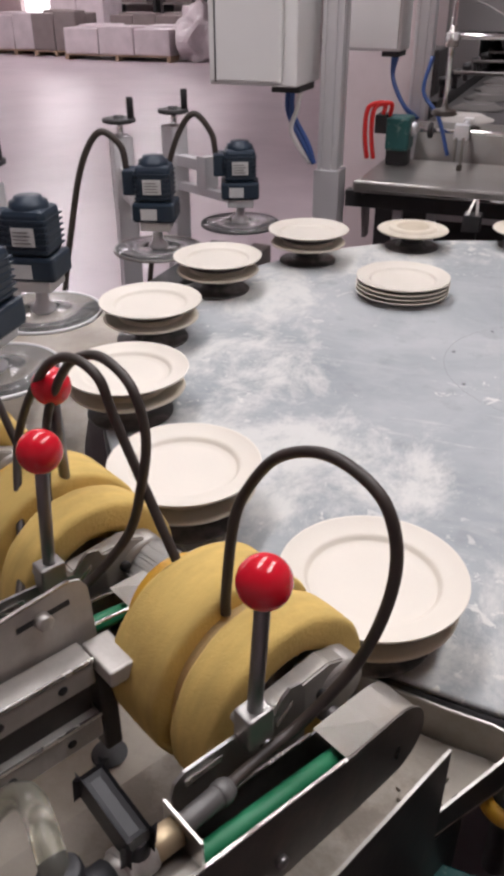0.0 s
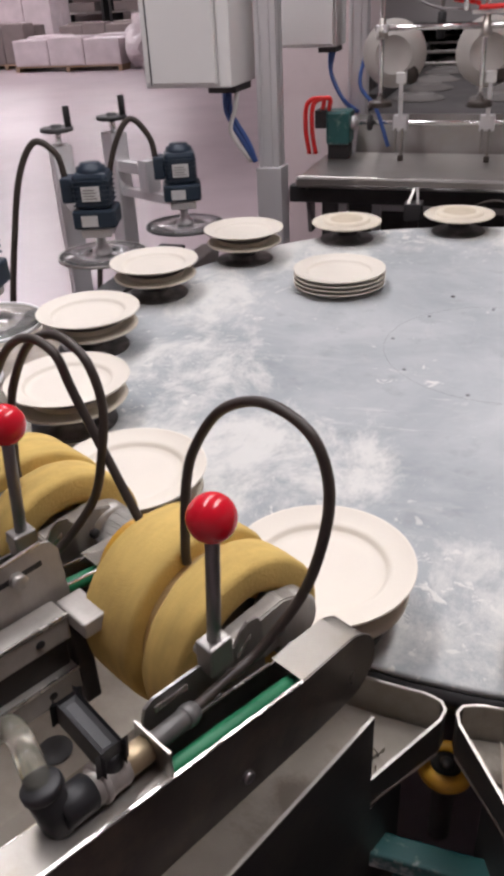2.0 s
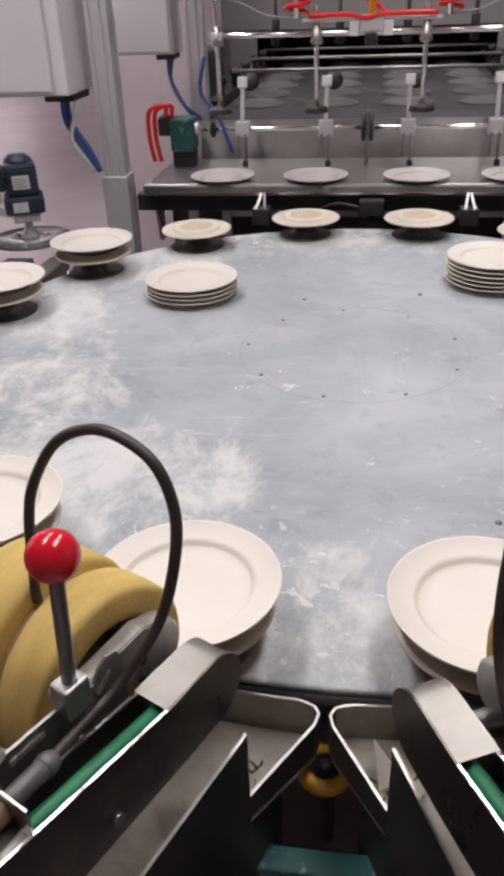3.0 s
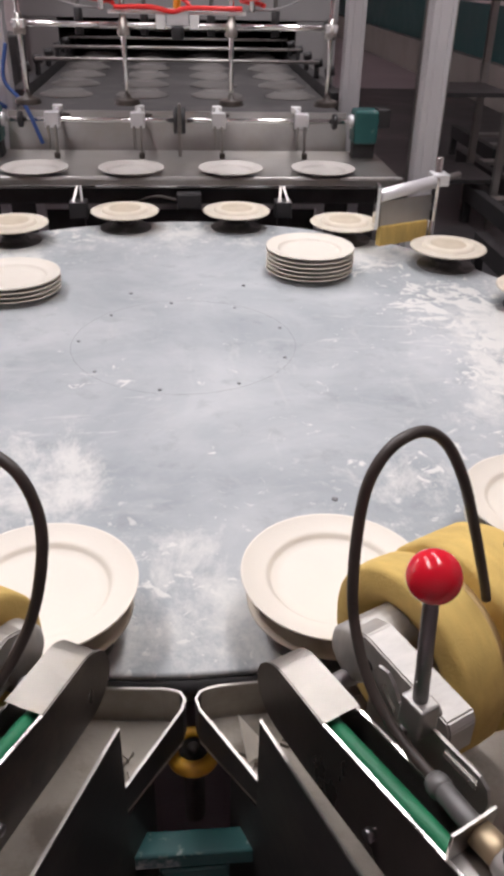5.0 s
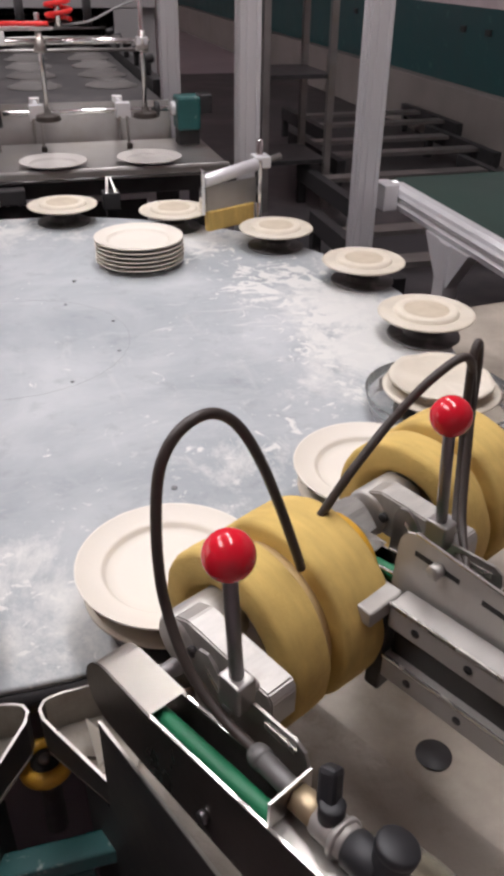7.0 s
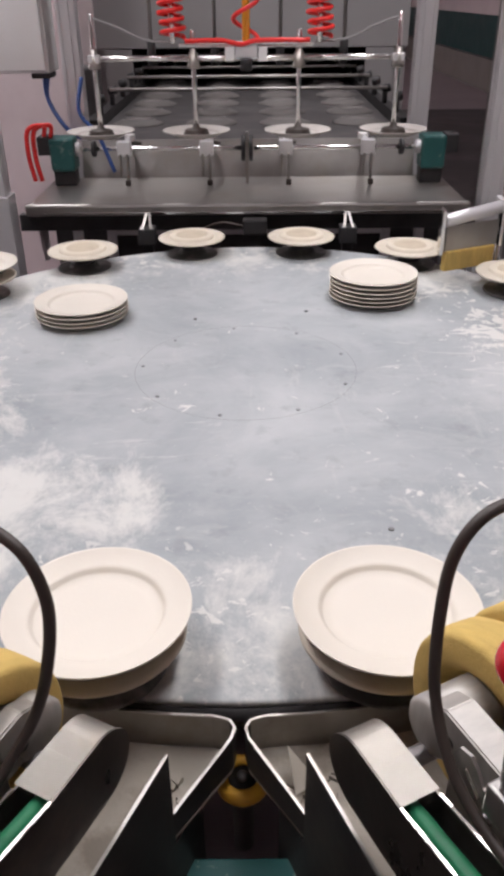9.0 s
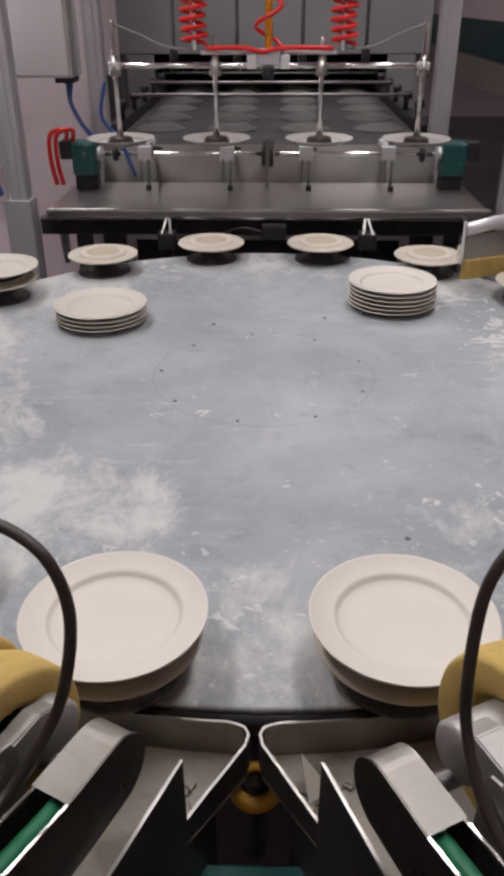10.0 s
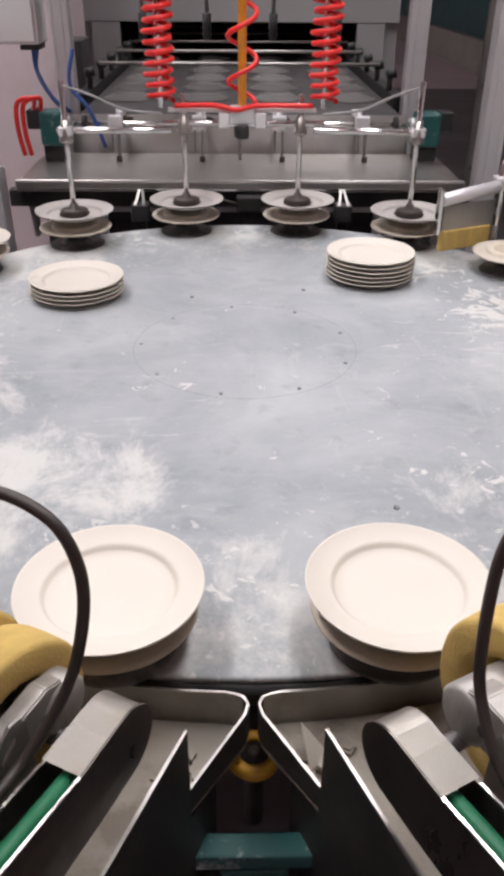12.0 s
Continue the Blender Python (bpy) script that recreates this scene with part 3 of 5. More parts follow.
for x, y, n in ((-0.5135, 0.3754, 4), (0.4143, 0.5341, 6)):
    for k in range(n):
        riding.append(plate(pose(x + 0.0016 * math.sin(7 * k), y + 0.0016 * math.cos(5 * k), Z_TAB + 0.0006 + 0.0138 * k, 0, 0, 37 * k), "cream unglazed dinner plate in a stack of %s on the table" % ("four" if n == 4 else "six"), "plates in stacks", STACKED))

# broken, crumb-covered plate inside a clear guard on one stand
x, y = station(2, 1)
bp = B()
lathe(bp, [(0, 0.004), (0.07, 0.004), (0.10, 0.012), (0.112, 0.017), (0.114, 0.012), (0.08, 0.0), (0, 0.0)], 40)
for v in bp.verts:
    if v.co.z > 0.003:
        v.co.z += 0.006 * noise.noise(v.co * 30)
        v.co.x *= 1 + 0.12 * noise.noise(v.co * 11)
ob = solid("broken_plate", bp, M["head"], "broken cream plate covered in crumbs on a stand", "plate")
ob.matrix_basis = pose(x, y, Z_TAB + 0.0767)
riding.append(ob)
guard = thing("splash_guard", "clear plastic splash ring round a stand", "guard", "", pose(x, y, Z_TAB + 0.004))
part("ring", lathe(B(), [(0.150, 0.0), (0.163, 0.05), (0.165, 0.05), (0.152, 0.0)], 48, close=True), M["acrylic"], guard)
for k in range(3):
    a = 2.1 * k
    part("leg", box(B(), 0.148, 0.156, -0.01, 0.01, -0.003, 0.03, 0, pose(0, 0, 0, 0, 0, math.degrees(a))), M["steel"], guard)
riding.append(guard)


# ---- sponge wheel machines ----
def rail_top(y):
    """Height of the belt channel's upper edge, which climbs away from the table."""
    return 0.081 + 0.1 * max(0.0, -0.068 - y)


def sponge_machine(side, m, label, wheel, strand, link=None, tap_up=False):
    """Belt channel, sponge wheel, lever and water hose. Local x runs along the wheel's axle, y towards the table, z up from the base height.
    wheel: its shift along x, then y, z and radius; strand: the hose loop; link: a second hose that ends on the neighbour's wheel."""
    root = thing("sponge_machine", label, "machine", "sponge machines", m)
    s = side
    ox, wy, wz, wr = wheel

    def P(x, y, z):
        return (s * x, y, z)

    def bx(x0, x1, y0, y1, z0, z1, bv=0.0):
        return box(B(), min(s * x0, s * x1), max(s * x0, s * x1), y0, y1, z0, z1, bv)

    def along_x(x0, x1, r, y, z, n=28):
        return rod(B(), P(x0, y, z), P(x1, y, z), r, n)

    # bent cover over the belt's end
    out = [(0.004 + 0.044 * math.cos(radians(-50 + 5 * k)), 0.037 + 0.044 * math.sin(radians(-50 + 5 * k))) for k in range(29)] + [(-0.069, 0.0815)]
    bm = B()
    a0 = [bm.verts.new(Vector(P(-0.037, y, z))) for y, z in out]
    a1 = [bm.verts.new(Vector(P(0.007, y, z))) for y, z in out]
    for k in range(len(a0) - 1):
        f = bm.faces.new((a0[k], a1[k], a1[k + 1], a0[k + 1]))
        f.smooth = True
    bmesh.ops.solidify(bm, geom=bm.faces[:], thickness=0.002)
    part("end_cover", bm, M["cover"], root, "bent stainless cover over the belt end")

    def side_plate(x, drop, low):
        o = [(0.004 + 0.046 * math.cos(radians(q)), 0.037 - drop + (0.046 - drop * 0.3) * math.sin(radians(q))) for q in range(-90, 91, 10)]
        o += [(-0.069, rail_top(-0.069) - drop), (-0.24, rail_top(-0.24) - drop), (-0.54, rail_top(-0.54) - drop), (-0.54, low + 0.03), (-0.30, low), (-0.05, low)]
        return prism(B(), o, s * x, s * (x + 0.0025))

    low = 0.012 if link else -0.012
    if link:
        tall = [(-0.118, 0.060), (-0.122, 0.150), (-0.130, 0.164), (-0.142, 0.168), (-0.30, 0.150), (-0.50, 0.140), (-0.50, 0.060)]
        part("side_plate", prism(B(), tall, s * -0.0470, s * -0.0440), M["pale_sheet"], root, "dull pale slotted steel side plate")
        edge = tall[3:6]
        part("folded_edge", prism(B(), edge + [(y, z + 0.002) for y, z in reversed(edge)], s * -0.0475, s * -0.0435), M["bright"], root, "bright worn upper edge")
        for y0, y1, z0 in ((-0.205, -0.145, 0.140), (-0.30, -0.235, 0.128)):
            part("slot", prism(B(), [(y0, z0 - 0.004), (y1, z0), (y1, z0 + 0.007), (y0, z0 + 0.003)], s * -0.0476, s * -0.0466), M["dark"], root)
        part("clamp_screw", along_x(-0.060, -0.047, 0.010, -0.178, 0.141, 6), M["milled"], root, "hexagonal clamp screw")
        part("cross_web", bx(-0.0440, -0.037, -0.50, -0.20, 0.06, 0.066), M["arm_steel"], root)
        for x0 in (-0.030, 0.020):
            bm = B()
            strap = [(0.075 - 0.004 * k, 0.066 + 0.030 * math.sin(radians(9 * k + 4))) for k in range(20)]
            a0 = [bm.verts.new(Vector(P(x0 - 0.03, y - 0.03, z))) for y, z in strap]
            a1 = [bm.verts.new(Vector(P(x0 + 0.014, y - 0.03, z))) for y, z in strap]
            for k in range(19):
                bm.faces.new((a0[k], a1[k], a1[k + 1], a0[k + 1])).smooth = True
            bmesh.ops.solidify(bm, geom=bm.faces[:], thickness=0.0025)
            part("guard_strap", bm, M["milled"], root, "curved sheet guard over the belt")
    else:
        part("side_plate", side_plate(-0.0395, 0.0, low), M["shade_steel"], root, "stainless side plate of the belt channel, coloured dark for its reflections")
    part("side_plate", side_plate(0.0075, 0.010, low), M["arm_steel"], root)
    for x, d in ((-0.0385, 0.0), (0.0088, 0.010)):
        edge = [(-0.070, rail_top(-0.070) - d), (-0.24, rail_top(-0.24) - d), (-0.54, rail_top(-0.54) - d)]
        bm = prism(B(), edge + [(y, z + 0.0022) for y, z in reversed(edge)], s * (x - 0.0016), s * (x + 0.0016))
        part("folded_edge", bm, M["bright"], root, "bright worn upper edge")
    bm = prism(B(), [(-0.236, rail_top(-0.236) - 0.004), (-0.54, rail_top(-0.54) - 0.004), (-0.54, rail_top(-0.54) - 0.006), (-0.236, rail_top(-0.236) - 0.006)], s * -0.0365, s * 0.0072)
    part("channel_cover", bm, M["arm_steel"], root, "brownish steel lid over the rear of the channel")
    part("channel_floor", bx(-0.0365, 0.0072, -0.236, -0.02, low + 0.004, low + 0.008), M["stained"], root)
    part("belt", rod(B(), P(-0.021, -0.03, 0.060), P(-0.021, -0.238, 0.083), 0.0098, 16), M["green"], root, "green drive belt")
    part("pulley", along_x(-0.033, 0.004, 0.030, 0.004, 0.037), M["dark"], root)
    part("fixing_screw", along_x(-0.046, -0.039, 0.007, -0.155, 0.02, 10), M["rod"], root)

    # sponge wheel: two rolls with a groove between them
    n0, n1, f0, f1 = ox + 0.107, ox + 0.167, ox + 0.187, ox + 0.274
    mx = pose(0, 0, 0, 0, 90, 0)

    def placed(bm):
        for v in bm.verts:
            v.co = Vector((s * v.co.x, v.co.y + wy, v.co.z + wz))
        return bm

    def roll(x0, x1, r, dish):
        e = 0.007
        face = [(0.050, x0 + 0.030), (r * 0.52, x0 + 0.028), (r * 0.60, x0 + 0.010), (r * 0.66, x0 + 0.002)] if dish else [(0.050, x0)]
        prof = face + [(r * 0.74, x0), (r - e, x0), (r - e * 0.35, x0 + e * 0.35), (r, x0 + e), (r + 0.001, (x0 + x1) / 2), (r, x1 - e), (r - e * 0.35, x1 - e * 0.35), (r - e, x1), (0.050, x1)]
        bm = lathe(B(), prof, 72, mx)
        for v in bm.verts:
            q = v.co.copy()
            v.co += Vector((0, q.y, q.z)).normalized() * (0.0016 * noise.noise(q * 34) + 0.0012 * noise.noise(q * 11))
        part("sponge_roll", placed(bm), M["sponge"], root, "yellow sponge roll with a worn rim")

    roll(n0, n1, wr - 0.003, True)
    roll(f0, f1, wr, False)
    part("sponge_core", placed(lathe(B(), [(0.03, n1 - 0.01), (wr * 0.80, n1 - 0.006), (wr * 0.79, (n1 + f0) / 2), (wr * 0.80, f0 + 0.006), (0.03, f0 + 0.01)], 56, mx)), M["sponge_dark"], root, "worn core between the sponge rolls")
    part("hub", placed(lathe(B(), [(0, n0 + 0.004), (0.030, n0 + 0.004), (0.034, n0 + 0.012), (0.052, n0 + 0.032), (0.052, n0 + 0.05), (0, n0 + 0.05)], 32, mx)), M["galv"], root)
    part("axle", along_x(0.0, n0 + 0.03, 0.011, wy * 0.4 + 0.002, wz * 0.5 + 0.018, 16), M["rod"], root)
    amber = placed(lathe(B(), [(0, f1), (0.058, f1), (0.060, f1 + 0.004), (0.060, f1 + 0.020), (0.050, f1 + 0.028), (0.034, f1 + 0.030), (0.030, f1 + 0.024), (0, f1 + 0.024)], 36, mx))
    for v in amber.verts:
        v.co += Vector((0, -0.012, 0.038))
    part("flange", amber, M["yellow"], root, "amber plastic flange")

    # bearing block, slotted plate and lever
    k0, k1, back = (0.050, 0.086, -0.150) if ox > -0.02 else (0.034, 0.056, -0.105)
    bm = prism(B(), [(0.012, 0.052), (0.016, 0.086), (0.002, 0.104), (-0.020, 0.113), (back + 0.006, 0.106), (back, 0.096), (back, 0.060), (-0.05, 0.048)], s * k0, s * k1)
    bmesh.ops.bevel(bm, geom=bm.edges[:], offset=0.002, segments=2, affect="EDGES")
    part("bearing_block", bm, M["milled"], root, "milled aluminium bearing block")
    part("bearing", along_x(k0 - 0.004, n0 + 0.02, 0.034, 0.0, 0.068), M["milled"], root, "round bearing housing")
    part("block_screw", along_x(k0 - 0.006, k0 + 0.002, 0.007, -0.03, 0.078, 12), M["dark"], root)
    plate_line = [(-0.058, 0.030), (-0.060, 0.112), (-0.066, 0.124), (-0.080, 0.127), (-0.090, 0.120), (-0.100, 0.106), (-0.150, 0.116), (-0.205, 0.118), (-0.216, 0.112), (-0.220, 0.098), (-0.216, 0.050), (-0.16, 0.030)]
    bm = prism(B(), plate_line, s * 0.0275, s * 0.0310)
    part("slotted_plate", bm, M["galv"], root, "slotted steel adjusting plate")
    for y0, z0, y1, z1 in ((-0.205, 0.100, -0.165, 0.100), (-0.098, 0.088, -0.078, 0.104)):
        bm = prism(B(), [(y0, z0), (y1, z1), (y1, z1 + 0.007), (y0, z0 + 0.007)], s * 0.0262, s * 0.0322)
        part("slot", bm, M["bright"], root, "bright worn slot")
    for y0, z0 in ((-0.112, 0.078), (-0.130, 0.058), (-0.185, 0.066)):
        part("screw", along_x(0.022, 0.034, 0.0065, y0, z0, 10), M["rod"], root)
    part("lever_block", bx(0.010, 0.034, -0.146, -0.116, 0.108, 0.146, 0.003), M["galv"], root)
    part("lever_bolt", rod(B(), P(0.034, -0.138, 0.128), P(0.040, -0.138, 0.128), 0.0065, 10), M["milled"], root)
    part("lever_rod", rod(B(), P(0.0215, -0.131, 0.140), P(0.0215, -0.121, 0.268), 0.0072, 16), M["rod"], root, "dark steel lever rod")
    bm = B()
    bmesh.ops.create_uvsphere(bm, u_segments=36, v_segments=24, radius=0.0238)
    for v in bm.verts:
        v.co += Vector(P(0.0215, -0.120, 0.285))
    for f in bm.faces:
        f.smooth = True
    part("lever_knob", bm, M["red"], root, "glossy red ball knob")

    # water supply: hose loop, nipple, fittings, tap
    part("water_hose", hose(B(), [P(*q) for q in strand], 0.0056, 10, 10), M["rubber"], root, "black rubber water hose in a loop")
    if link:
        part("water_hose", hose(B(), [P(*q) for q in link], 0.0056, 10, 10), M["rubber"], root, "black rubber water hose in a loop")
    bm = rod(B(), P(-0.004, -0.236, 0.108), P(0.003, -0.176, 0.099), 0.0100, 14)
    rod(bm, P(0.001, -0.192, 0.101), P(0.0025, -0.180, 0.0995), 0.0116, 14)
    part("hose_nipple", bm, M["nipple"], root, "dull grey hose nipple")
    bm = prism(B(), [(-0.2375, 0.080), (-0.2375, 0.128), (-0.2350, 0.128), (-0.2350, 0.080)], s * -0.0370, s * 0.0135)
    part("end_bracket", bm, M["steel"], root, "upright stainless bracket across the channel")
    part("hex_fitting", rod(B(), P(-0.004, -0.238, 0.108), P(-0.005, -0.266, 0.111), 0.0145, 6), M["brass"], root, "tan brass hexagonal fitting")
    bm = rod(B(), P(-0.005, -0.264, 0.111), P(-0.006, -0.300, 0.114), 0.0165, 8)
    rod(bm, P(-0.0056, -0.288, 0.113), P(-0.006, -0.294, 0.1138), 0.0190, 18)
    part("tap_body", bm, M["milled"], root, "octagonal metal tap body wound with white tape")
    bm = rod(B(), P(-0.005, -0.276, 0.118), P(-0.005, -0.276, 0.142), 0.0115, 16)
    if tap_up:
        box(bm, -0.009, 0.009, -0.009, 0.009, 0.0, 0.034, 0.005, pose(s * -0.004, -0.272, 0.132, -20, s * 25, 0))
    else:
        box(bm, 0.0, 0.066, -0.0105, 0.0105, -0.008, 0.010, 0.006, pose(s * -0.014, -0.278, 0.142, 0, s * 8, 0 if s > 0 else 180))
    part("tap_handle", bm, M["black_plastic"], root, "black plastic tap handle")
    bm = rod(B(), P(-0.006, -0.299, 0.114), P(-0.007, -0.332, 0.117), 0.0172, 18)
    rod(bm, P(-0.007, -0.330, 0.100), P(0.004, -0.335, 0.146), 0.0160, 18)
    rod(bm, P(0.002, -0.334, 0.139), P(0.0045, -0.335, 0.149), 0.0182, 18)
    part("elbow", bm, M["black_plastic"], root, "black plastic elbow")
    feed = [(0.003, -0.335, 0.138), (0.016, -0.345, 0.125), (0.05, -0.37, 0.065), (0.09, -0.40, -0.04), (0.13, -0.45, -0.15)] if tap_up else [(0.003, -0.335, 0.138), (0.016, -0.333, 0.150), (0.05, -0.325, 0.152), (0.09, -0.32, 0.130), (0.14, -0.33, 0.070), (0.19, -0.36, -0.03), (0.22, -0.40, -0.15)]
    bm = hose(B(), [P(*q) for q in feed], 0.0115, 12)
    part("feed_hose", bm, M["hose_clear"], root, "clear yellowed feed hose")
    return root


AX = math.degrees(math.atan2(0.45, 0.893))


def machine_pose(side, slide=0.0, dx=0.0, dy=0.0, z=1.0):
    """Place of a machine, slid outwards by slide metres."""
    ux, uy = (0.347, -0.938) if side < 0 else (0.436, -0.895)
    return pose(side * (0.135 + dx + ux * slide), -1.345 + dy + uy * slide, z, 0, 0, side * AX)


LBL = "stainless sponge-wheel machine with red ball lever and black hose loop"
LOOP_R = [(0.003, -0.182, 0.100), (0.000, -0.13, 0.110), (0.000, -0.085, 0.134), (0.004, -0.05, 0.180), (0.004, -0.04, 0.238), (0.014, -0.03, 0.304), (0.025, -0.03, 0.341), (0.048, -0.03, 0.361), (0.080, -0.03, 0.362),
          (0.106, -0.035, 0.342), (0.126, -0.045, 0.301), (0.150, -0.05, 0.238), (0.171, -0.06, 0.165), (0.178, -0.062, 0.140)]
LOOP_L = [(0.003, -0.182, 0.100), (0.006, -0.13, 0.102), (0.002, -0.09, 0.112), (-0.018, -0.05, 0.166), (-0.037, -0.04, 0.233), (-0.039, -0.03, 0.292), (-0.024, -0.03, 0.339), (0.012, -0.03, 0.357), (0.056, -0.03, 0.354),
          (0.101, -0.035, 0.328), (0.131, -0.045, 0.280), (0.138, -0.055, 0.240), (0.136, -0.067, 0.168), (0.134, -0.07, 0.14)]
LOOP_FAR = [(0.003, -0.182, 0.100), (0.06, -0.13, 0.115), (0.112, -0.09, 0.19), (0.116, -0.08, 0.295), (0.130, -0.075, 0.325), (0.148, -0.07, 0.295), (0.170, -0.062, 0.20), (0.178, -0.062, 0.14)]
# hoses that reach over to the neighbour's wheel
LINK_L = [(0.012, -0.182, 0.100), (0.10, -0.13, 0.10), (0.200, -0.07, 0.19), (0.148, -0.053, 0.297), (0.085, -0.048, 0.347), (0.026, -0.043, 0.345), (0.005, -0.038, 0.297), (-0.049, -0.033, 0.207), (-0.081, -0.029, 0.150), (-0.088, -0.027, 0.135)]
LINK_R = [(0.012, -0.182, 0.100), (0.07, -0.13, 0.13), (0.128, -0.083, 0.240), (0.103, -0.083, 0.315), (0.062, -0.073, 0.309), (0.013, -0.053, 0.260), (-0.047, -0.043, 0.203), (-0.078, -0.031, 0.153), (-0.090, -0.028, 0.136)]
WHEEL_L, WHEEL_R = (-0.0496, -0.0497, 0.0436, 0.1165), (0.004, -0.010, 0.030, 0.120)
machines = []
for side, dx, dy, wheel, strand, link, up in ((-1, 0.012, 0.028, WHEEL_L, LOOP_L, None, False), (1, 0.0, 0.0, WHEEL_R, LOOP_R, None, True),
                                             (-1, 0.297, 0.130, WHEEL_L, LOOP_L, LINK_L, False), (1, 0.296, 0.163, WHEEL_R, LOOP_FAR, LINK_R, False), (-1, 0.575, 0.240, WHEEL_L, LOOP_L, LINK_L, False)):
    machines.append((sponge_machine(side, machine_pose(side, 0.0, dx, dy), LBL, wheel, strand, link, up), side, dx, dy, 1.0))


def machine_bed(side, dx, dy):
    """Slide rails beside a machine: two rails with a dark web between them, on a rear post."""
    bed = thing("machine_bed", "slurry-stained bed with steel slide rails beside a sponge machine", "machine bed", "machine beds", machine_pose(side, 0.0, dx, dy, 1.0))
    s = side

    def bx(x0, x1, y0, y1, z0, z1, bv=0.0):
        return box(B(), min(s * x0, s * x1), max(s * x0, s * x1), y0, y1, z0, z1, bv)

    for z in (0.056, -0.026):
        part("slide_rail", bx(-0.086, -0.052, -0.62, -0.146, z, z + 0.036, 0.003), M["pale_sheet"], bed, "steel slide rail")
        part("rail_lip", bx(-0.0875, -0.0845, -0.62, -0.146, z + 0.033, z + 0.0375), M["bright"], bed, "bright worn lip of the rail")
        for k in range(6):
            part("screw_hole", rod(B(), (s * -0.0875, -0.185 - 0.07 * k, z + 0.017), (s * -0.0860, -0.185 - 0.07 * k, z + 0.017), 0.0055, 10), M["dark"], bed)
    part("slide_web", bx(-0.074, -0.056, -0.62, -0.150, 0.010, 0.056), M["stained"], bed)
    part("slide_foot", bx(-0.118, -0.060, -0.146, -0.112, 0.072, 0.094, 0.003), M["pale_sheet"], bed)
    part("end_block", bx(-0.084, -0.050, -0.144, -0.122, -0.06, 0.070, 0.004), M["stained"], bed)
    part("rear_post", bx(-0.090, -0.048, -0.61, -0.55, -0.25, -0.027, 0.004), M["galv"], bed)
    return bed


for side, dx, dy in ((-1, 0.297, 0.130), (1, 0.296, 0.163)):
    machines.append((machine_bed(side, dx, dy), side, dx, dy, 1.0))


lp = thing("lever_post", "small steel post with a red ball lever on the machine bed", "lever", "", pose(-0.605, -1.2515, 0))
part("post", box(B(), -0.02, 0.02, -0.02, 0.02, 0.75, 1.13, 0.003), M["galv"], lp)
part("rod", rod(B(), (0, 0, 1.12), (0, 0, 1.27), 0.0072, 14), M["rod"], lp)
kb = B()
bmesh.ops.create_uvsphere(kb, u_segments=32, v_segments=20, radius=0.0238)
for v in kb.verts:
    v.co.z += 1.285
for f in kb.faces:
    f.smooth = True
part("knob", kb, M["red"], lp, "glossy red ball knob")


def deck_plate(side):
    inner = [(side * 1.20 * math.sin(radians(a)), -1.20 * math.cos(radians(a))) for a in range(12, 100, 4)]
    outer = [(side * 2.2 * math.sin(radians(a)), -2.2 * math.cos(radians(a))) for a in range(96, 7, -4)]
    bm = slab(B(), inner + outer, 0.74, 0.75)
    d = tagged(new("deck_plate", finish(bm, "deck_plate", M["deck"])), "tan slurry-stained deck plate round the table", "deck plate", "deck plates")
    part("drain_hole", lathe(B(), [(0.026, 0.752), (0.024, 0.7535), (0, 0.7535)], 28, pose(side * 0.536, -1.333, 0)), M["dark"], d, "dark round drain hole")
    part("skirt", lathe_arc(side), M["galv"], d)
    return d


def lathe_arc(side):
    bm = B()
    pts = [(side * 1.22 * math.sin(radians(a)), -1.22 * math.cos(radians(a))) for a in range(4, 95, 5)]
    return sheet(bm, pts, 0.0, 0.738, 0.004)


deck_plate(-1), deck_plate(1)
ring = [(-1.17 * math.sin(radians(a)), -1.17 * math.cos(radians(a))) for a in range(97, 121, 3)] + [(-1.50 * math.sin(radians(a)), -1.50 * math.cos(radians(a))) for a in range(118, 95, -3)]
tray = solid("slurry_tray", slab(B(), ring, 0.68, 0.70), M["deck_dark"], "dark slurry-caked tray below the grinding heads", "tray")
for a in (100, 116):
    part("leg", rod(B(), (-1.42 * math.sin(radians(a)), -1.42 * math.cos(radians(a)), 0), (-1.42 * math.sin(radians(a)), -1.42 * math.cos(radians(a)), 0.68), 0.02, 12), M["dark"], tray)


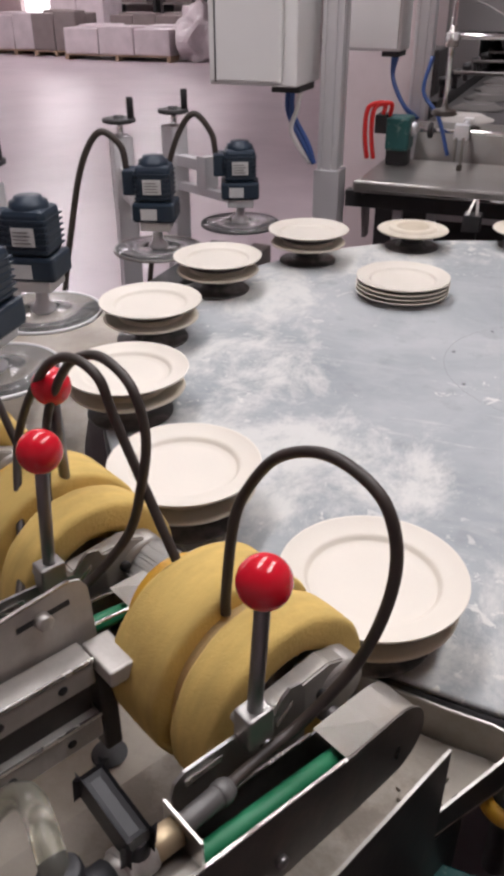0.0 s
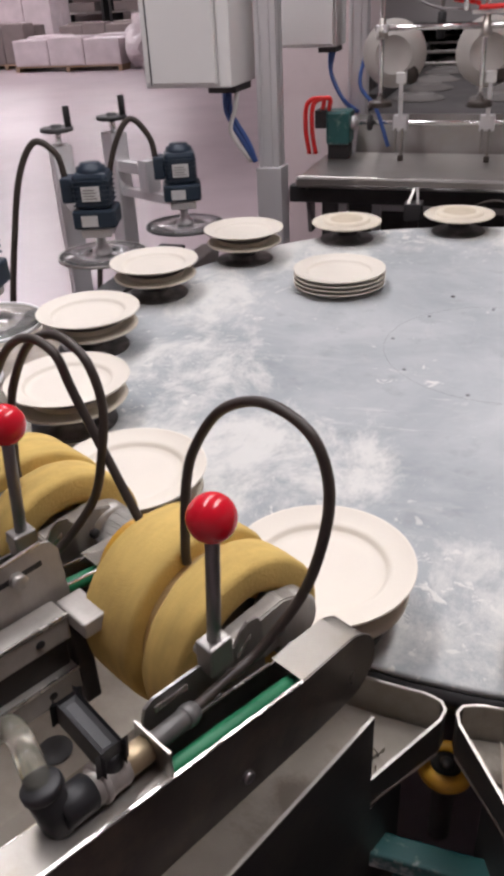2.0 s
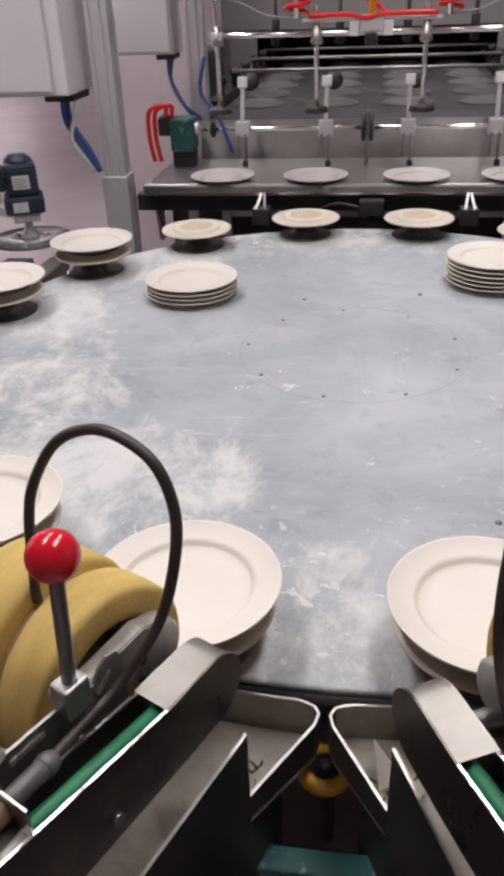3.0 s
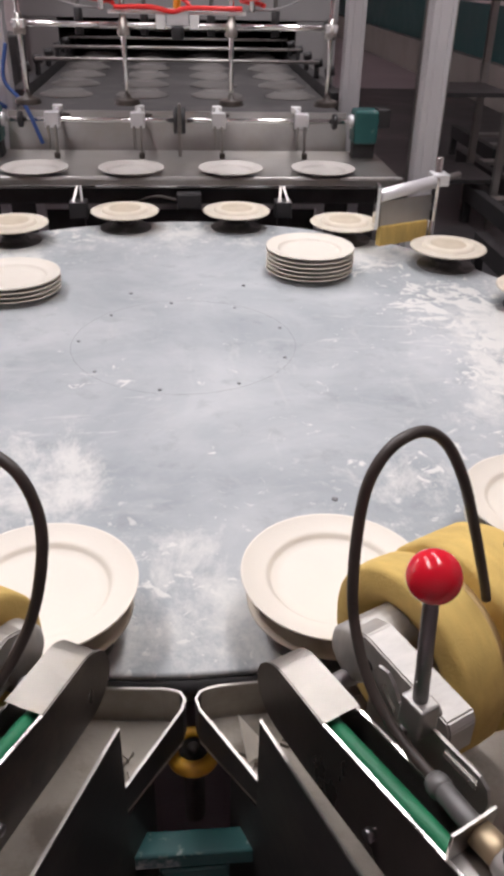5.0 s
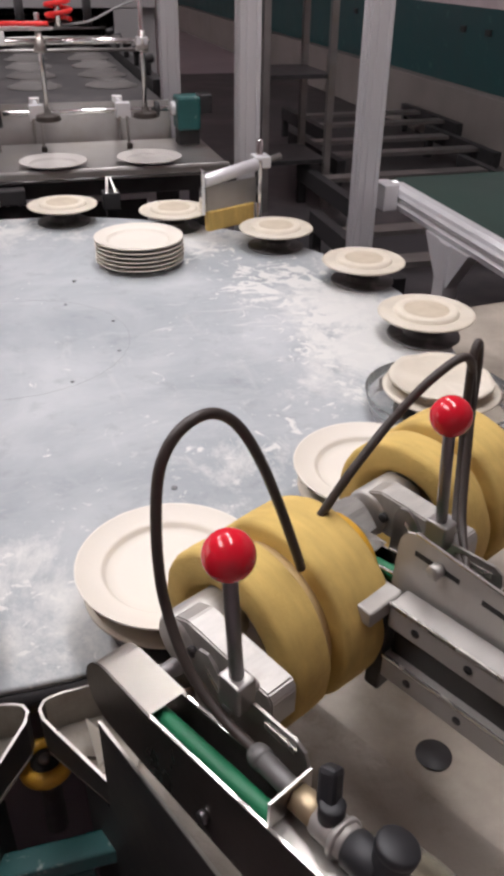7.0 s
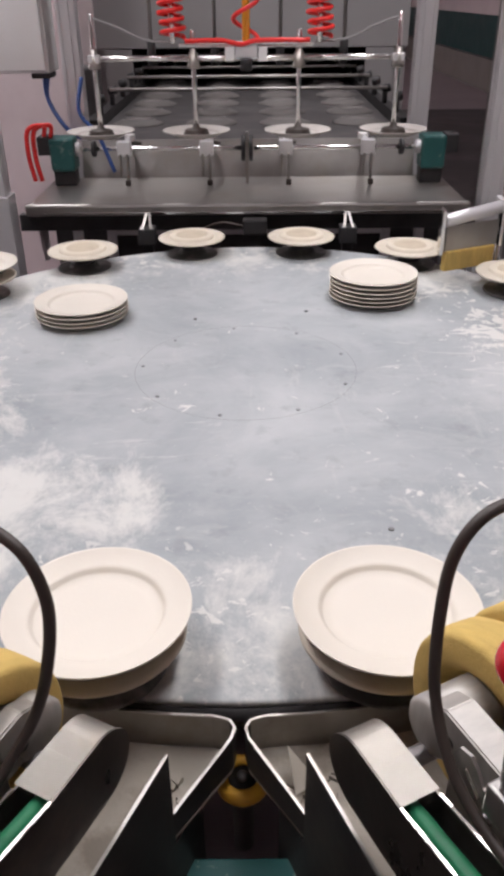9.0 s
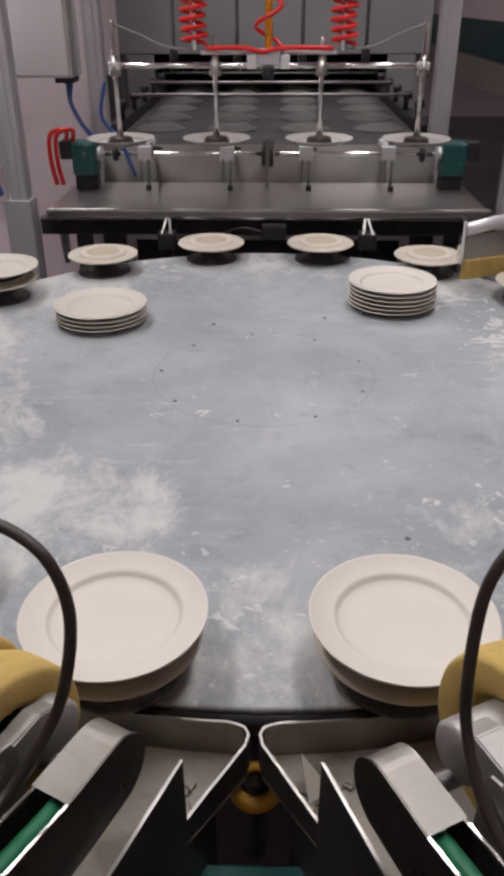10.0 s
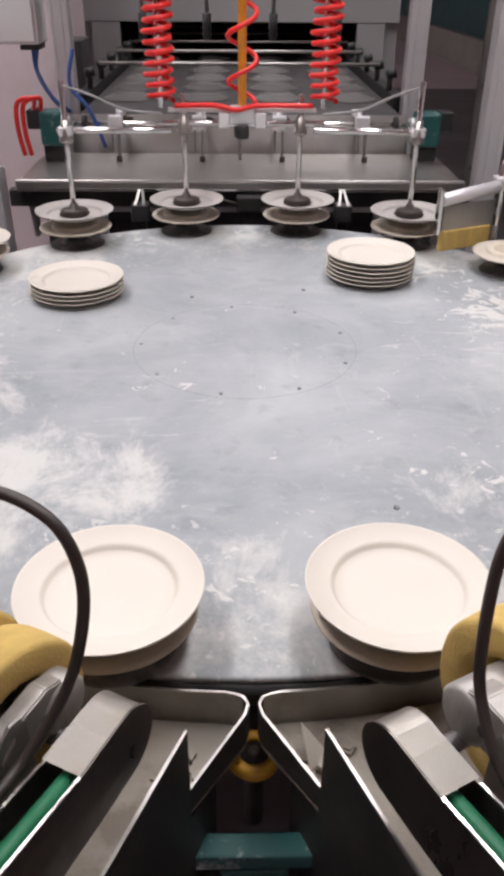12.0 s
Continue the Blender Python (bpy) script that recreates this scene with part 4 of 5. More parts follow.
# ---- chutes between the two near machines ----
def chute(side):
    c = thing("slurry_chute", "thin stainless slurry tray with dried clay inside", "chute", "slurry chutes")
    s = side
    arc = [(s * 1.162 * math.sin(radians(a)), -1.162 * math.cos(radians(a))) for a in (17, 14, 11, 8, 5, 3, 2)]
    corner = [(s * 0.026, -1.165), (s * 0.014, -1.170), (s * 0.008, -1.182), (s * 0.012, -1.20)]
    tip = (s * 0.084, -1.310)
    part("tray_wall", sheet(B(), arc + corner[:2], 0.772, 0.838, 0.003), M["arm_steel"], c, "bent rim of the tray")
    part("tray_wall", sheet(B(), corner[1:] + [tip], [0.775, 0.776, 0.778, 0.79], [0.838, 0.838, 0.838, 0.832], 0.003), M["stained"], c, "outer wall of the tray, coloured near black for shade")
    part("rim_edge", sheet(B(), arc + corner + [tip], [0.839] * 11 + [0.833], [0.8415] * 11 + [0.8355], 0.004), M["steel"], c, "bright folded edge of the tray")
    run = [tip, (s * 0.158, -1.480), (s * 0.296, -1.79)]
    bm = slab(B(), arc + corner + [(tip[0], tip[1] + 0.01)] + [(x + s * 0.012, y) for x, y in run[1:]] + [(s * 0.60, -1.60)], 0.768, 0.774)
    part("tray_floor", bm, M["slurry"], c, "tray floor caked with dried slurry")
    part("splash_sheet", sheet(B(), run, [0.762, 0.60, 0.50], [0.945, 0.945, 0.945], 0.003), M["stained"], c, "tall splash sheet, coloured near black for shade")
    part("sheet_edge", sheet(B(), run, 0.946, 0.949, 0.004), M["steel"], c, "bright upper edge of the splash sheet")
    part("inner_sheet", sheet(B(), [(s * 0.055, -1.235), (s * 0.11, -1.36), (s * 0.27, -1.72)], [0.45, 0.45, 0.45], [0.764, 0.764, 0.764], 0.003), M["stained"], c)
    rnd = random.Random(5 + s)
    for k in range(7):
        a = rnd.uniform(0.3, 1.0)
        x, y = s * (0.065 + 0.07 * rnd.random()), -1.205 - 0.075 * rnd.random()
        bm = B()
        q = [(x + 0.018 * a * math.cos(t) * rnd.uniform(0.6, 1.3), y + 0.022 * a * math.sin(t) * rnd.uniform(0.6, 1.3)) for t in (0, 1.3, 2.4, 3.6, 4.9)]
        slab(bm, q, 0.7742, 0.779 + 0.006 * rnd.random())
        part("clay_scrap", bm, M["slurry"], c, "flake of dried clay")
    return c


chute(-1), chute(1)
sh = B()
v = [sh.verts.new(p) for p in ((0.066, -1.195, 0.82), (0.088, -1.245, 0.79), (0.115, -1.27, 0.785), (0.10, -1.22, 0.79), (0.075, -1.26, 0.80))]
for f in ((0, 1, 3), (0, 4, 1), (1, 2, 3)):
    sh.faces.new([v[k] for k in f])
bmesh.ops.solidify(sh, geom=sh.faces[:], thickness=0.003)
solid("clay_shard", sh, M["ceramic"], "broken cream clay shard standing in the tray", "shard")

roller = thing("guide_roller", "yellow rubber guide roller with a dark hub", "roller", "", pose(0.002, -1.182, 0.697))
bm = lathe(B(), [(0.022, 0.036), (0.024, 0.041), (0.030, 0.043), (0.036, 0.041), (0.039, 0.034), (0.039, 0.022), (0.035, 0.016), (0.022, 0.016)], 40)
part("tyre", bm, M["yellow"], roller)
part("hub", lathe(B(), [(0, 0.036), (0.012, 0.036), (0.0225, 0.032), (0.0225, 0.0), (0, 0.0)], 24), M["dark"], roller)
part("bolt", lathe(B(), [(0.009, 0.036), (0.009, 0.041), (0.006, 0.043), (0, 0.043)], 12), M["rod"], roller)
part("stem", lathe(B(), [(0.016, 0.0), (0.016, -0.12), (0, -0.12)], 20), M["rod"], roller)
frame_beam = solid("frame_beam", box(B(), -0.20, 0.20, -1.30, -1.262, 0.632, 0.664, 0.004), M["beam"], "teal painted steel beam with worn paint below the table", "beam")
beam_post = solid("frame_post", box(B(), -0.05, 0.05, -1.30, -1.262, 0.0, 0.630, 0.006), M["teal_frame"], "teal painted post under the table", "post")


# ---- gantry frame ----
def profile_post(x, y, z0, z1, w, label, name="frame_column", step=False):
    """Extruded aluminium column with T-slots."""
    p = thing(name, label, "column", "aluminium columns", pose(x, y, 0))
    h, g, d = w / 2, w * 0.07, w * 0.09
    outline = []
    for k in range(4):
        a = radians(90 * k)
        cs, sn = round(math.cos(a)), round(math.sin(a))
        for u, v in ((-h, -h), (-h / 2 - g, -h), (-h / 2 - g, -h + d), (-h / 2 + g, -h + d), (-h / 2 + g, -h), (h / 2 - g, -h), (h / 2 - g, -h + d), (h / 2 + g, -h + d), (h / 2 + g, -h)):
            outline.append((u * cs - v * sn, u * sn + v * cs))
    bm = B()
    lo = [bm.verts.new((a, c, z0)) for a, c in outline]
    hi = [bm.verts.new((a, c, z1)) for a, c in outline]
    n = len(lo)
    for k in range(n):
        bm.faces.new((lo[k], lo[(k + 1) % n], hi[(k + 1) % n], hi[k]))
    bm.faces.new(lo), bm.faces.new(hi)
    part("profile", bm, M["alu"], p)
    part("foot_plate", box(B(), -h - 0.04, h + 0.04, -h - 0.04, h + 0.04, 0, 0.012, 0.003), M["galv"], p)
    if step:
        part("sleeve", box(B(), -h - 0.012, h + 0.012, -h - 0.012, h + 0.012, 0.012, 1.0, 0.003), M["alu"], p, "wider lower sleeve of the column")
    return p


COL_Y, REAR_Y = 1.42, 2.3
for sx in (-1, 1):
    profile_post(sx * (1.052 if sx < 0 else 1.02), COL_Y, 0.012, 3.0, 0.088, "tall silver aluminium profile column of the gantry", step=sx < 0)
    profile_post(sx * 0.86, REAR_Y, 0.012, 3.0, 0.088, "tall silver aluminium profile column of the gantry")
profile_post(1.46, 1.15, 0.012, 3.0, 0.088, "tall silver aluminium profile column beside a belt conveyor")
for y, z in ((COL_Y, 2.9), (REAR_Y, 2.9)):
    beam = thing("gantry_beam", "silver aluminium crossbeam of the gantry", "beam", "gantry beams", pose(0, y, z))
    part("profile", box(B(), -0.95, 0.95, -0.06, 0.06, 0.1, 0.22, 0.006), M["alu"], beam)
    for sx in (-1, 1):
        part("bracket", box(B(), sx * 0.9 - 0.03, sx * 0.9 + 0.03, -0.05, 0.05, 0.0, 0.1), M["galv"], beam)

# ---- transfer shelf, flipping shaft, conveyor ----
shelf = thing("transfer_shelf", "grey steel transfer shelf with a worn rolled front edge", "shelf", "", pose(0, 0, 0))
part("plate", box(B(), -0.93, 0.93, 1.42, 1.98, 0.945, 0.955), M["galv"], shelf)
part("front_lip", box(B(), -0.94, 0.94, 1.385, 1.42, 0.915, 0.965, 0.012), M["galv"], shelf, "rounded front lip")
part("back_riser", prism(B(), [(1.975, 0.955), (1.985, 0.955), (2.04, 1.12), (2.03, 1.12)], -0.80, 0.80), M["galv"], shelf, "sloping steel sheet up to the conveyor")
part("under_beam", box(B(), -0.98, 0.98, 1.425, 1.485, 0.845, 0.915, 0.004), M["dark"], shelf)
for sx in (-1, 1):
    part("gusset", prism(B(), [(1.425, 0.94), (1.425, 0.90), (1.48, 0.70), (1.54, 0.70), (1.54, 0.94)], sx * 0.90 - 0.008, sx * 0.90 + 0.008), M["galv"], shelf)
    part("leg", box(B(), sx * 0.80 - 0.02, sx * 0.80 + 0.02, 1.70, 1.74, 0, 0.945), M["alu"], shelf)
    part("leg", box(B(), sx * 0.66 - 0.02, sx * 0.66 + 0.02, 1.80, 1.84, 0, 0.945), M["alu"], shelf)
part("cross_tie", box(B(), -0.64, 0.64, 1.81, 1.83, 0.72, 0.76), M["alu"], shelf)
part("back_panel", box(B(), -0.95, 0.95, 1.90, 1.92, 0.05, 0.90), M["dark"], shelf, "dark panel below the shelf")
part("drip_edge", box(B(), -0.86, 0.86, 1.378, 1.3855, 0.925, 0.932), M["chrome"], shelf)

SHAFT_Y, SHAFT_Z = 1.85, 1.11
shaft = thing("flip_shaft", "chrome flipping shaft with clamp blocks between two gear motors", "shaft", "", pose(0, SHAFT_Y, SHAFT_Z))
for a, c in ((-0.78, -0.03), (0.03, 0.78)):
    part("bar", rod(B(), (a, 0, 0), (c, 0, 0), 0.0105, 16), M["chrome"], shaft)
part("centre_flange", rod(B(), (-0.03, 0, 0), (-0.012, 0, 0), 0.058, 28), M["dark"], shaft)
part("centre_flange", rod(B(), (0.006, 0, 0), (0.024, 0, 0), 0.058, 28), M["dark"], shaft)
part("centre_post", box(B(), -0.010, 0.004, -0.015, 0.015, -0.155, 0.07, 0.002), M["galv"], shaft)
for x in (-0.57, -0.19, 0.175, 0.555):
    part("clamp_block", box(B(), x - 0.032, x + 0.032, -0.024, 0.022, -0.032, 0.034, 0.004), M["alu"], shaft, "white aluminium clamp block")
    part("bracket_leg", box(B(), x + 0.008, x + 0.020, -0.05, -0.02, -0.155, -0.02, 0.003), M["galv"], shaft)
    part("bracket_leg", box(B(), x - 0.024, x - 0.012, -0.045, -0.02, -0.12, -0.02, 0.003), M["galv"], shaft)
    part("rubber_stop", box(B(), x + 0.002, x + 0.026, -0.07, -0.045, -0.155, -0.13, 0.004), M["rubber"], shaft)
for sx in (-1, 1):
    part("bearing", rod(B(), (sx * 0.70, 0, 0), (sx * 0.72, 0, 0), 0.035, 20), M["dark"], shaft)
    drv = part("gear_motor", box(B(), sx * 0.85 - 0.055, sx * 0.85 + 0.055, -0.06, 0.06, -0.09, 0.055, 0.012), M["teal_frame"], shaft, "green painted gear motor")
    part("flange", rod(B(), (sx * 0.775, 0, 0), (sx * 0.80, 0, 0), 0.03, 18), M["alu"], shaft)
    part("mount", box(B(), sx * 0.85 - 0.05, sx * 0.85 + 0.05, -0.04, 0.04, -0.155, -0.09, 0.003), M["dark"], shaft)
    part("terminal_box", box(B(), sx * 0.93 - 0.03, sx * 0.93 + 0.03, -0.05, 0.05, -0.02, 0.06, 0.006), M["dark"], shaft)
    for k in range(2 if sx < 0 else 0):
        part("air_hose", hose(B(), [(sx * (0.93 - 0.03 * k), -0.02, 0.05), (sx * (0.92 - 0.03 * k), -0.05, 0.11), (sx * (0.99 - 0.03 * k), -0.06, 0.09), (sx * (1.0 - 0.03 * k), -0.06, -0.02), (sx * (0.985 - 0.03 * k), -0.055, -0.13)], 0.0105), M["red_hose"], shaft, "bright red air hose")
    if sx < 0:
        part("air_hose", hose(B(), [(sx * 0.74, 0.03, 0.30), (sx * 0.76, 0.0, 0.16), (sx * 0.68, -0.02, 0.06), (sx * 0.62, -0.02, -0.10)], 0.009), M["blue_hose"], shaft, "dark blue air hose")

arms = {}
for x in (-0.57, -0.19, 0.175, 0.555):
    a = tagged(new("flip_arm"), "short flipping arm with a black suction cup")
    a.parent = shaft
    part("bar", box(B(), -0.009, 0.009, 0.018, 0.20, 0.012, 0.026, 0.002), M["alu"], a)
    part("head", box(B(), -0.022, 0.022, 0.17, 0.215, 0.005, 0.034, 0.004), M["cabinet"], a, "white valve block")
    part("cup", lathe(B(), [(0, -0.012), (0.036, -0.012), (0.040, -0.004), (0.018, 0.006), (0, 0.006)], 24, pose(0.03, 0.20, 0.0)), M["rubber"], a, "black suction cup")
    arms[x] = a

conv = thing("infeed_conveyor", "dark belt conveyor that carries plates out of a hood", "conveyor", "", pose(0, 0, 0))
part("belt", box(B(), -0.78, 0.78, 2.06, 7.2, 1.09, 1.11, 0.004), M["belt"], conv)
for sx in (-1, 1):
    part("side_rail", box(B(), sx * 0.82 - 0.03, sx * 0.82 + 0.03, 2.42, 7.2, 1.02, 1.16, 0.004), M["dark"], conv)
    for k in range(10):
        y = 2.6 + 0.42 * k
        kn = part("guide_knob", rod(B(), (sx * 0.80, y, 1.16), (sx * 0.80, y, 1.235), 0.016, 10), M["dark"], conv, "black clamping knob")
        part("grip", rod(B(), (sx * 0.80 - 0.02, y, 1.235), (sx * 0.80 + 0.03, y, 1.245), 0.024, 10), M["dark"], kn)
    for y in (2.5, 4.4, 6.6):
        part("leg", box(B(), sx * 0.75 - 0.03, sx * 0.75 + 0.03, y, y + 0.06, 0, 1.02), M["alu"], conv)
for k in range(5):
    part("cross_rod", rod(B(), (-0.8, 2.95 + 0.75 * k, 1.25), (0.8, 2.95 + 0.75 * k, 1.25), 0.010, 10), M["galv"], conv)
hood = thing("kiln_hood", "large grey painted sheet hood over the conveyor", "hood", "", pose(0, 0, 0))
part("front", box(B(), -1.15, 1.15, 4.35, 4.40, 1.38, 3.0, 0.006), M["hood"], hood)
for sx in (-1, 1):
    part("cheek", box(B(), sx * 1.10 - 0.05, sx * 1.10 + 0.05, 4.4, 7.4, 0.0, 3.0, 0.006), M["hood"], hood)
    part("jamb", box(B(), sx * 0.95 - 0.10, sx * 0.95 + 0.10, 4.35, 4.4, 0.0, 1.377), M["hood"], hood)
part("roof", box(B(), -1.15, 1.15, 4.4, 7.4, 2.95, 3.0), M["hood"], hood)
part("back", box(B(), -1.05, 1.05, 7.35, 7.4, 0.0, 2.94), M["dark"], hood)
for x in (-0.50, -0.17, 0.17, 0.50):
    hang = thing("drop_sensor", "thin vertical rod with a black tip hung before the hood", "sensor", "drop sensors", pose(x, 2.58, 0))
    part("rod", rod(B(), (0, 0, 1.52), (0, 0, 2.6), 0.010, 8), M["galv"], hang)
    part("tip", rod(B(), (0, 0, 1.40), (0, 0, 1.52), 0.022, 10), M["dark"], hang)
    part("mount", rod(B(), (0, 0, 2.6), (0, -0.22, 3.0), 0.012, 8), M["galv"], hang)
DIMMED = LOW.copy()
DIMMED.materials.clear()
DIMMED.materials.append(M["ceramic_dim"])
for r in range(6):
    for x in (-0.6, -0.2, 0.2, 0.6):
        q = plate(pose(x, 2.62 + 0.42 * r, 1.111 + 0.0265, 180, 0, 29 * r), "cream plate upside down on the dark conveyor, coloured for dim light", "plates on the conveyor", DIMMED)

# dark catwalk frames behind, beside the conveyor
for sx, n in ((1, 1),):
    for k in range(n):
        fr = thing("service_frame", "aluminium service frame with shelves beside the conveyor", "frame", "service frames", pose(sx * 2.1, 4.2, 0))
        for ax in (-0.25, 0.25):
            for ay in (-0.3, 0.3):
                part("upright", box(B(), ax - 0.025, ax + 0.025, ay - 0.025, ay + 0.025, 0, 2.6), M["galv"], fr)
        for z in (0.35, 0.95, 1.55):
            part("shelf", box(B(), -0.25, 0.25, -0.30, 0.30, z, z + 0.03), M["dark"], fr)
        if k != 1:
            part("control_box", box(B(), -0.18, 0.18, -0.2, 0.2, 1.58, 1.86, 0.01), M["teal_frame"], fr, "dark green control box")

# ---- moving gantry carriage with four suction rods ----

def carriage_parts():
    """Origin: between the two inner rods, at the cups' lower face."""
    c = thing("pick_carriage", "chrome pick-up carriage with suction rods and red coiled hoses", "carriage", "", pose(0, 1.5, 1.23))
    part("inner_bar", rod(B(), (-0.30, 0.0, 0.285), (0.30, 0.0, 0.285), 0.0115, 14), M["chrome"], c)
    part("rail", box(B(), -0.265, 0.265, -0.018, 0.018, 0.325, 0.337, 0.002), M["cabinet"], c, "white mounting rail")
    part("air_line", hose(B(), [(-0.24, -0.022, 0.347), (-0.10, -0.026, 0.349), (-0.02, -0.03, 0.335), (0.05, -0.028, 0.348), (0.25, -0.022, 0.348)], 0.009), M["red_hose"], c, "red air line along the rail")
    part("centre_block", box(B(), -0.045, 0.045, -0.03, 0.03, 0.285, 0.345, 0.006), M["alu"], c)
    part("valve", rod(B(), (0.0, -0.032, 0.285), (0.0, -0.032, 0.24), 0.024, 16), M["dark"], c)
    for x in (-0.065, 0.065):
        part("valve_block", box(B(), x - 0.018, x + 0.018, -0.035, 0.0, 0.275, 0.325, 0.003), M["cabinet"], c)
    part("cylinder_rod", rod(B(), (0, 0, 0.345), (0, 0, 1.80), 0.015, 14), M["orange"], c, "orange-yellow lift rod")
    for x in (-0.29, 0.29):
        part("guide_rod", rod(B(), (x, 0, 0.337), (x, 0, 1.80), 0.011, 12), M["chrome"], c)
        coil = [(x + 0.045 * math.cos(q * 0.785) * (1 + 0.1 * math.sin(q)), 0.045 * math.sin(q * 0.785), 0.36 + 0.0042 * q) for q in range(0, 150)]
        part("coil_hose", hose(B(), coil, 0.0088, 8, 2), M["red_hose"], c, "bright red coiled air hose")
    part("coil_hose", hose(B(), [(0.05 * math.cos(q * 0.785), 0.05 * math.sin(q * 0.785), 0.35 + 0.018 * q) for q in range(0, 40)], 0.0085, 8, 2), M["red_hose"], c, "loose red air hose round the lift rod")
    for x in (-0.21, 0.21):
        suction_rod(c, x, 0.0)
    return c


def suction_rod(parent, x, y, tall=0.10):
    part("rod", rod(B(), (x, y, 0.02), (x, y, 0.285 + tall), 0.0095, 14), M["chrome"], parent)
    part("collar", lathe(B(), [(0.0, 0.248), (0.022, 0.248), (0.026, 0.258), (0.022, 0.268), (0.020, 0.298), (0.014, 0.302), (0.014, 0.322), (0, 0.322)], 24, pose(x, y, 0)), M["steel"], parent)
    part("cup", lathe(B(), [(0, 0.0), (0.048, 0.0), (0.054, 0.006), (0.046, 0.012), (0.05, 0.017), (0.040, 0.023), (0.016, 0.026), (0.013, 0.04), (0, 0.04)], 32, pose(x, y, 0)), M["rubber"], parent, "black rubber suction cup")


carriage = carriage_parts()
lift = thing("lift_housing", "grey lift housing under the gantry beams", "housing", "", pose(0, 0, 0))
part("housing", box(B(), -0.36, 0.36, 0.86, 2.36, 2.66, 2.998, 0.01), M["hood"], lift)
side_arms = {}
for sx in (-1, 1):
    a = new("side_arm")
    a.parent = carriage
    tagged(a, "outer suction rod on a sliding chrome bar")
    side_arms[sx] = a
    part("bar", rod(B(), (-sx * 0.36, 0.02, 0.285), (sx * 0.03, 0.0, 0.285), 0.0105, 14), M["chrome"], a)
    part("clamp", box(B(), -0.022, 0.022, -0.02, 0.02, 0.27, 0.30, 0.003), M["alu"], a)
    suction_rod(a, 0.0, 0.0, 0.16)
    part("cable", hose(B(), [(0, 0, 0.43), (-sx * 0.10, 0.01, 0.395), (-sx * 0.20, 0.02, 0.352), (-sx * 0.33, 0.02, 0.338)], 0.0045), M["grey_hose"], a, "grey cable")

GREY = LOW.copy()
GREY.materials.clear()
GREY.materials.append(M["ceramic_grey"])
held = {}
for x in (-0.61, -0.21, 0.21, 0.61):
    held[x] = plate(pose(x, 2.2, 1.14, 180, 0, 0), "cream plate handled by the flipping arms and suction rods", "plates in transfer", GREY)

# ---- small things along the far rim ----
for sx in (-1, 1):
    clip = thing("edge_clip", "black block with a silver fork at the table's far rim", "clip", "edge clips", pose(sx * 0.405, 1.22, 0.0))
    part("post", box(B(), -0.02, 0.02, -0.02, 0.02, 0.02, 0.85, 0.002), M["dark"], clip)
    part("foot", box(B(), -0.06, 0.06, -0.06, 0.06, 0.0, 0.02), M["dark"], clip)
    part("block", box(B(), -0.034, 0.034, -0.045, 0.03, 0.85, 0.915, 0.004), M["dark"], clip)
    for q in (-1, 1):
        part("prong", box(B(), -0.005, 0.005, -0.05, 0.05, -0.004, 0.004, 0, pose(q * 0.012, 0.0, 0.932, 30, 0, q * 9)), M["galv"], clip)
sens = thing("centre_sensor", "small dark sensor block on a bracket behind the rim", "sensor", "", pose(0.03, 1.31, 0))
part("block", box(B(), -0.05, 0.05, -0.03, 0.03, 0.86, 0.92, 0.006), M["dark"], sens)
part("bracket", box(B(), -0.015, 0.015, -0.01, 0.01, 0.0, 0.86), M["dark"], sens)
part("cable", hose(B(), [(-0.05, 0, 0.89), (-0.14, 0.02, 0.90), (-0.22, 0.06, 0.86), (-0.25, 0.12, 0.80)], 0.006), M["rubber"], sens)

scr = thing("sponge_wiper", "grey roller arm with a yellow sponge flap on a slim post", "wiper", "", pose(0, 0, 0))
part("roller", rod(B(), (0.665, 0.70, 1.06), (0.885, 0.80, 1.085), 0.022, 20), M["alu"], scr)
part("handle", rod(B(), (0.885, 0.80, 1.085), (0.985, 0.845, 1.10), 0.012, 14), M["galv"], scr)
part("clear_flap", prism(B(), [(-0.004, -0.09), (0.004, -0.09), (0.004, 0.0), (-0.004, 0.0)], 0.0, 0.22, pose(0.675, 0.695, 1.045, 0, 0, 24.4)), M["galv"], scr)
part("sponge_flap", box(B(), 0.0, 0.21, -0.012, 0.012, -0.155, -0.085, 0.005, pose(0.675, 0.695, 1.045, 0, 0, 24.4)), M["sponge"], scr, "yellow sponge strip")
for px, py in ((0.662, 0.70), (0.892, 0.805)):
    part("cheek", box(B(), px - 0.006, px + 0.006, py - 0.025, py + 0.025, 0.95, 1.10, 0.003), M["chrome"], scr)
part("post", rod(B(), (0.905, 0.84, 0.0), (0.905, 0.84, 1.16), 0.013, 14), M["chrome"], scr)
part("clamp", box(B(), 0.875, 0.935, 0.79, 0.86, 1.07, 1.11, 0.004), M["alu"], scr)

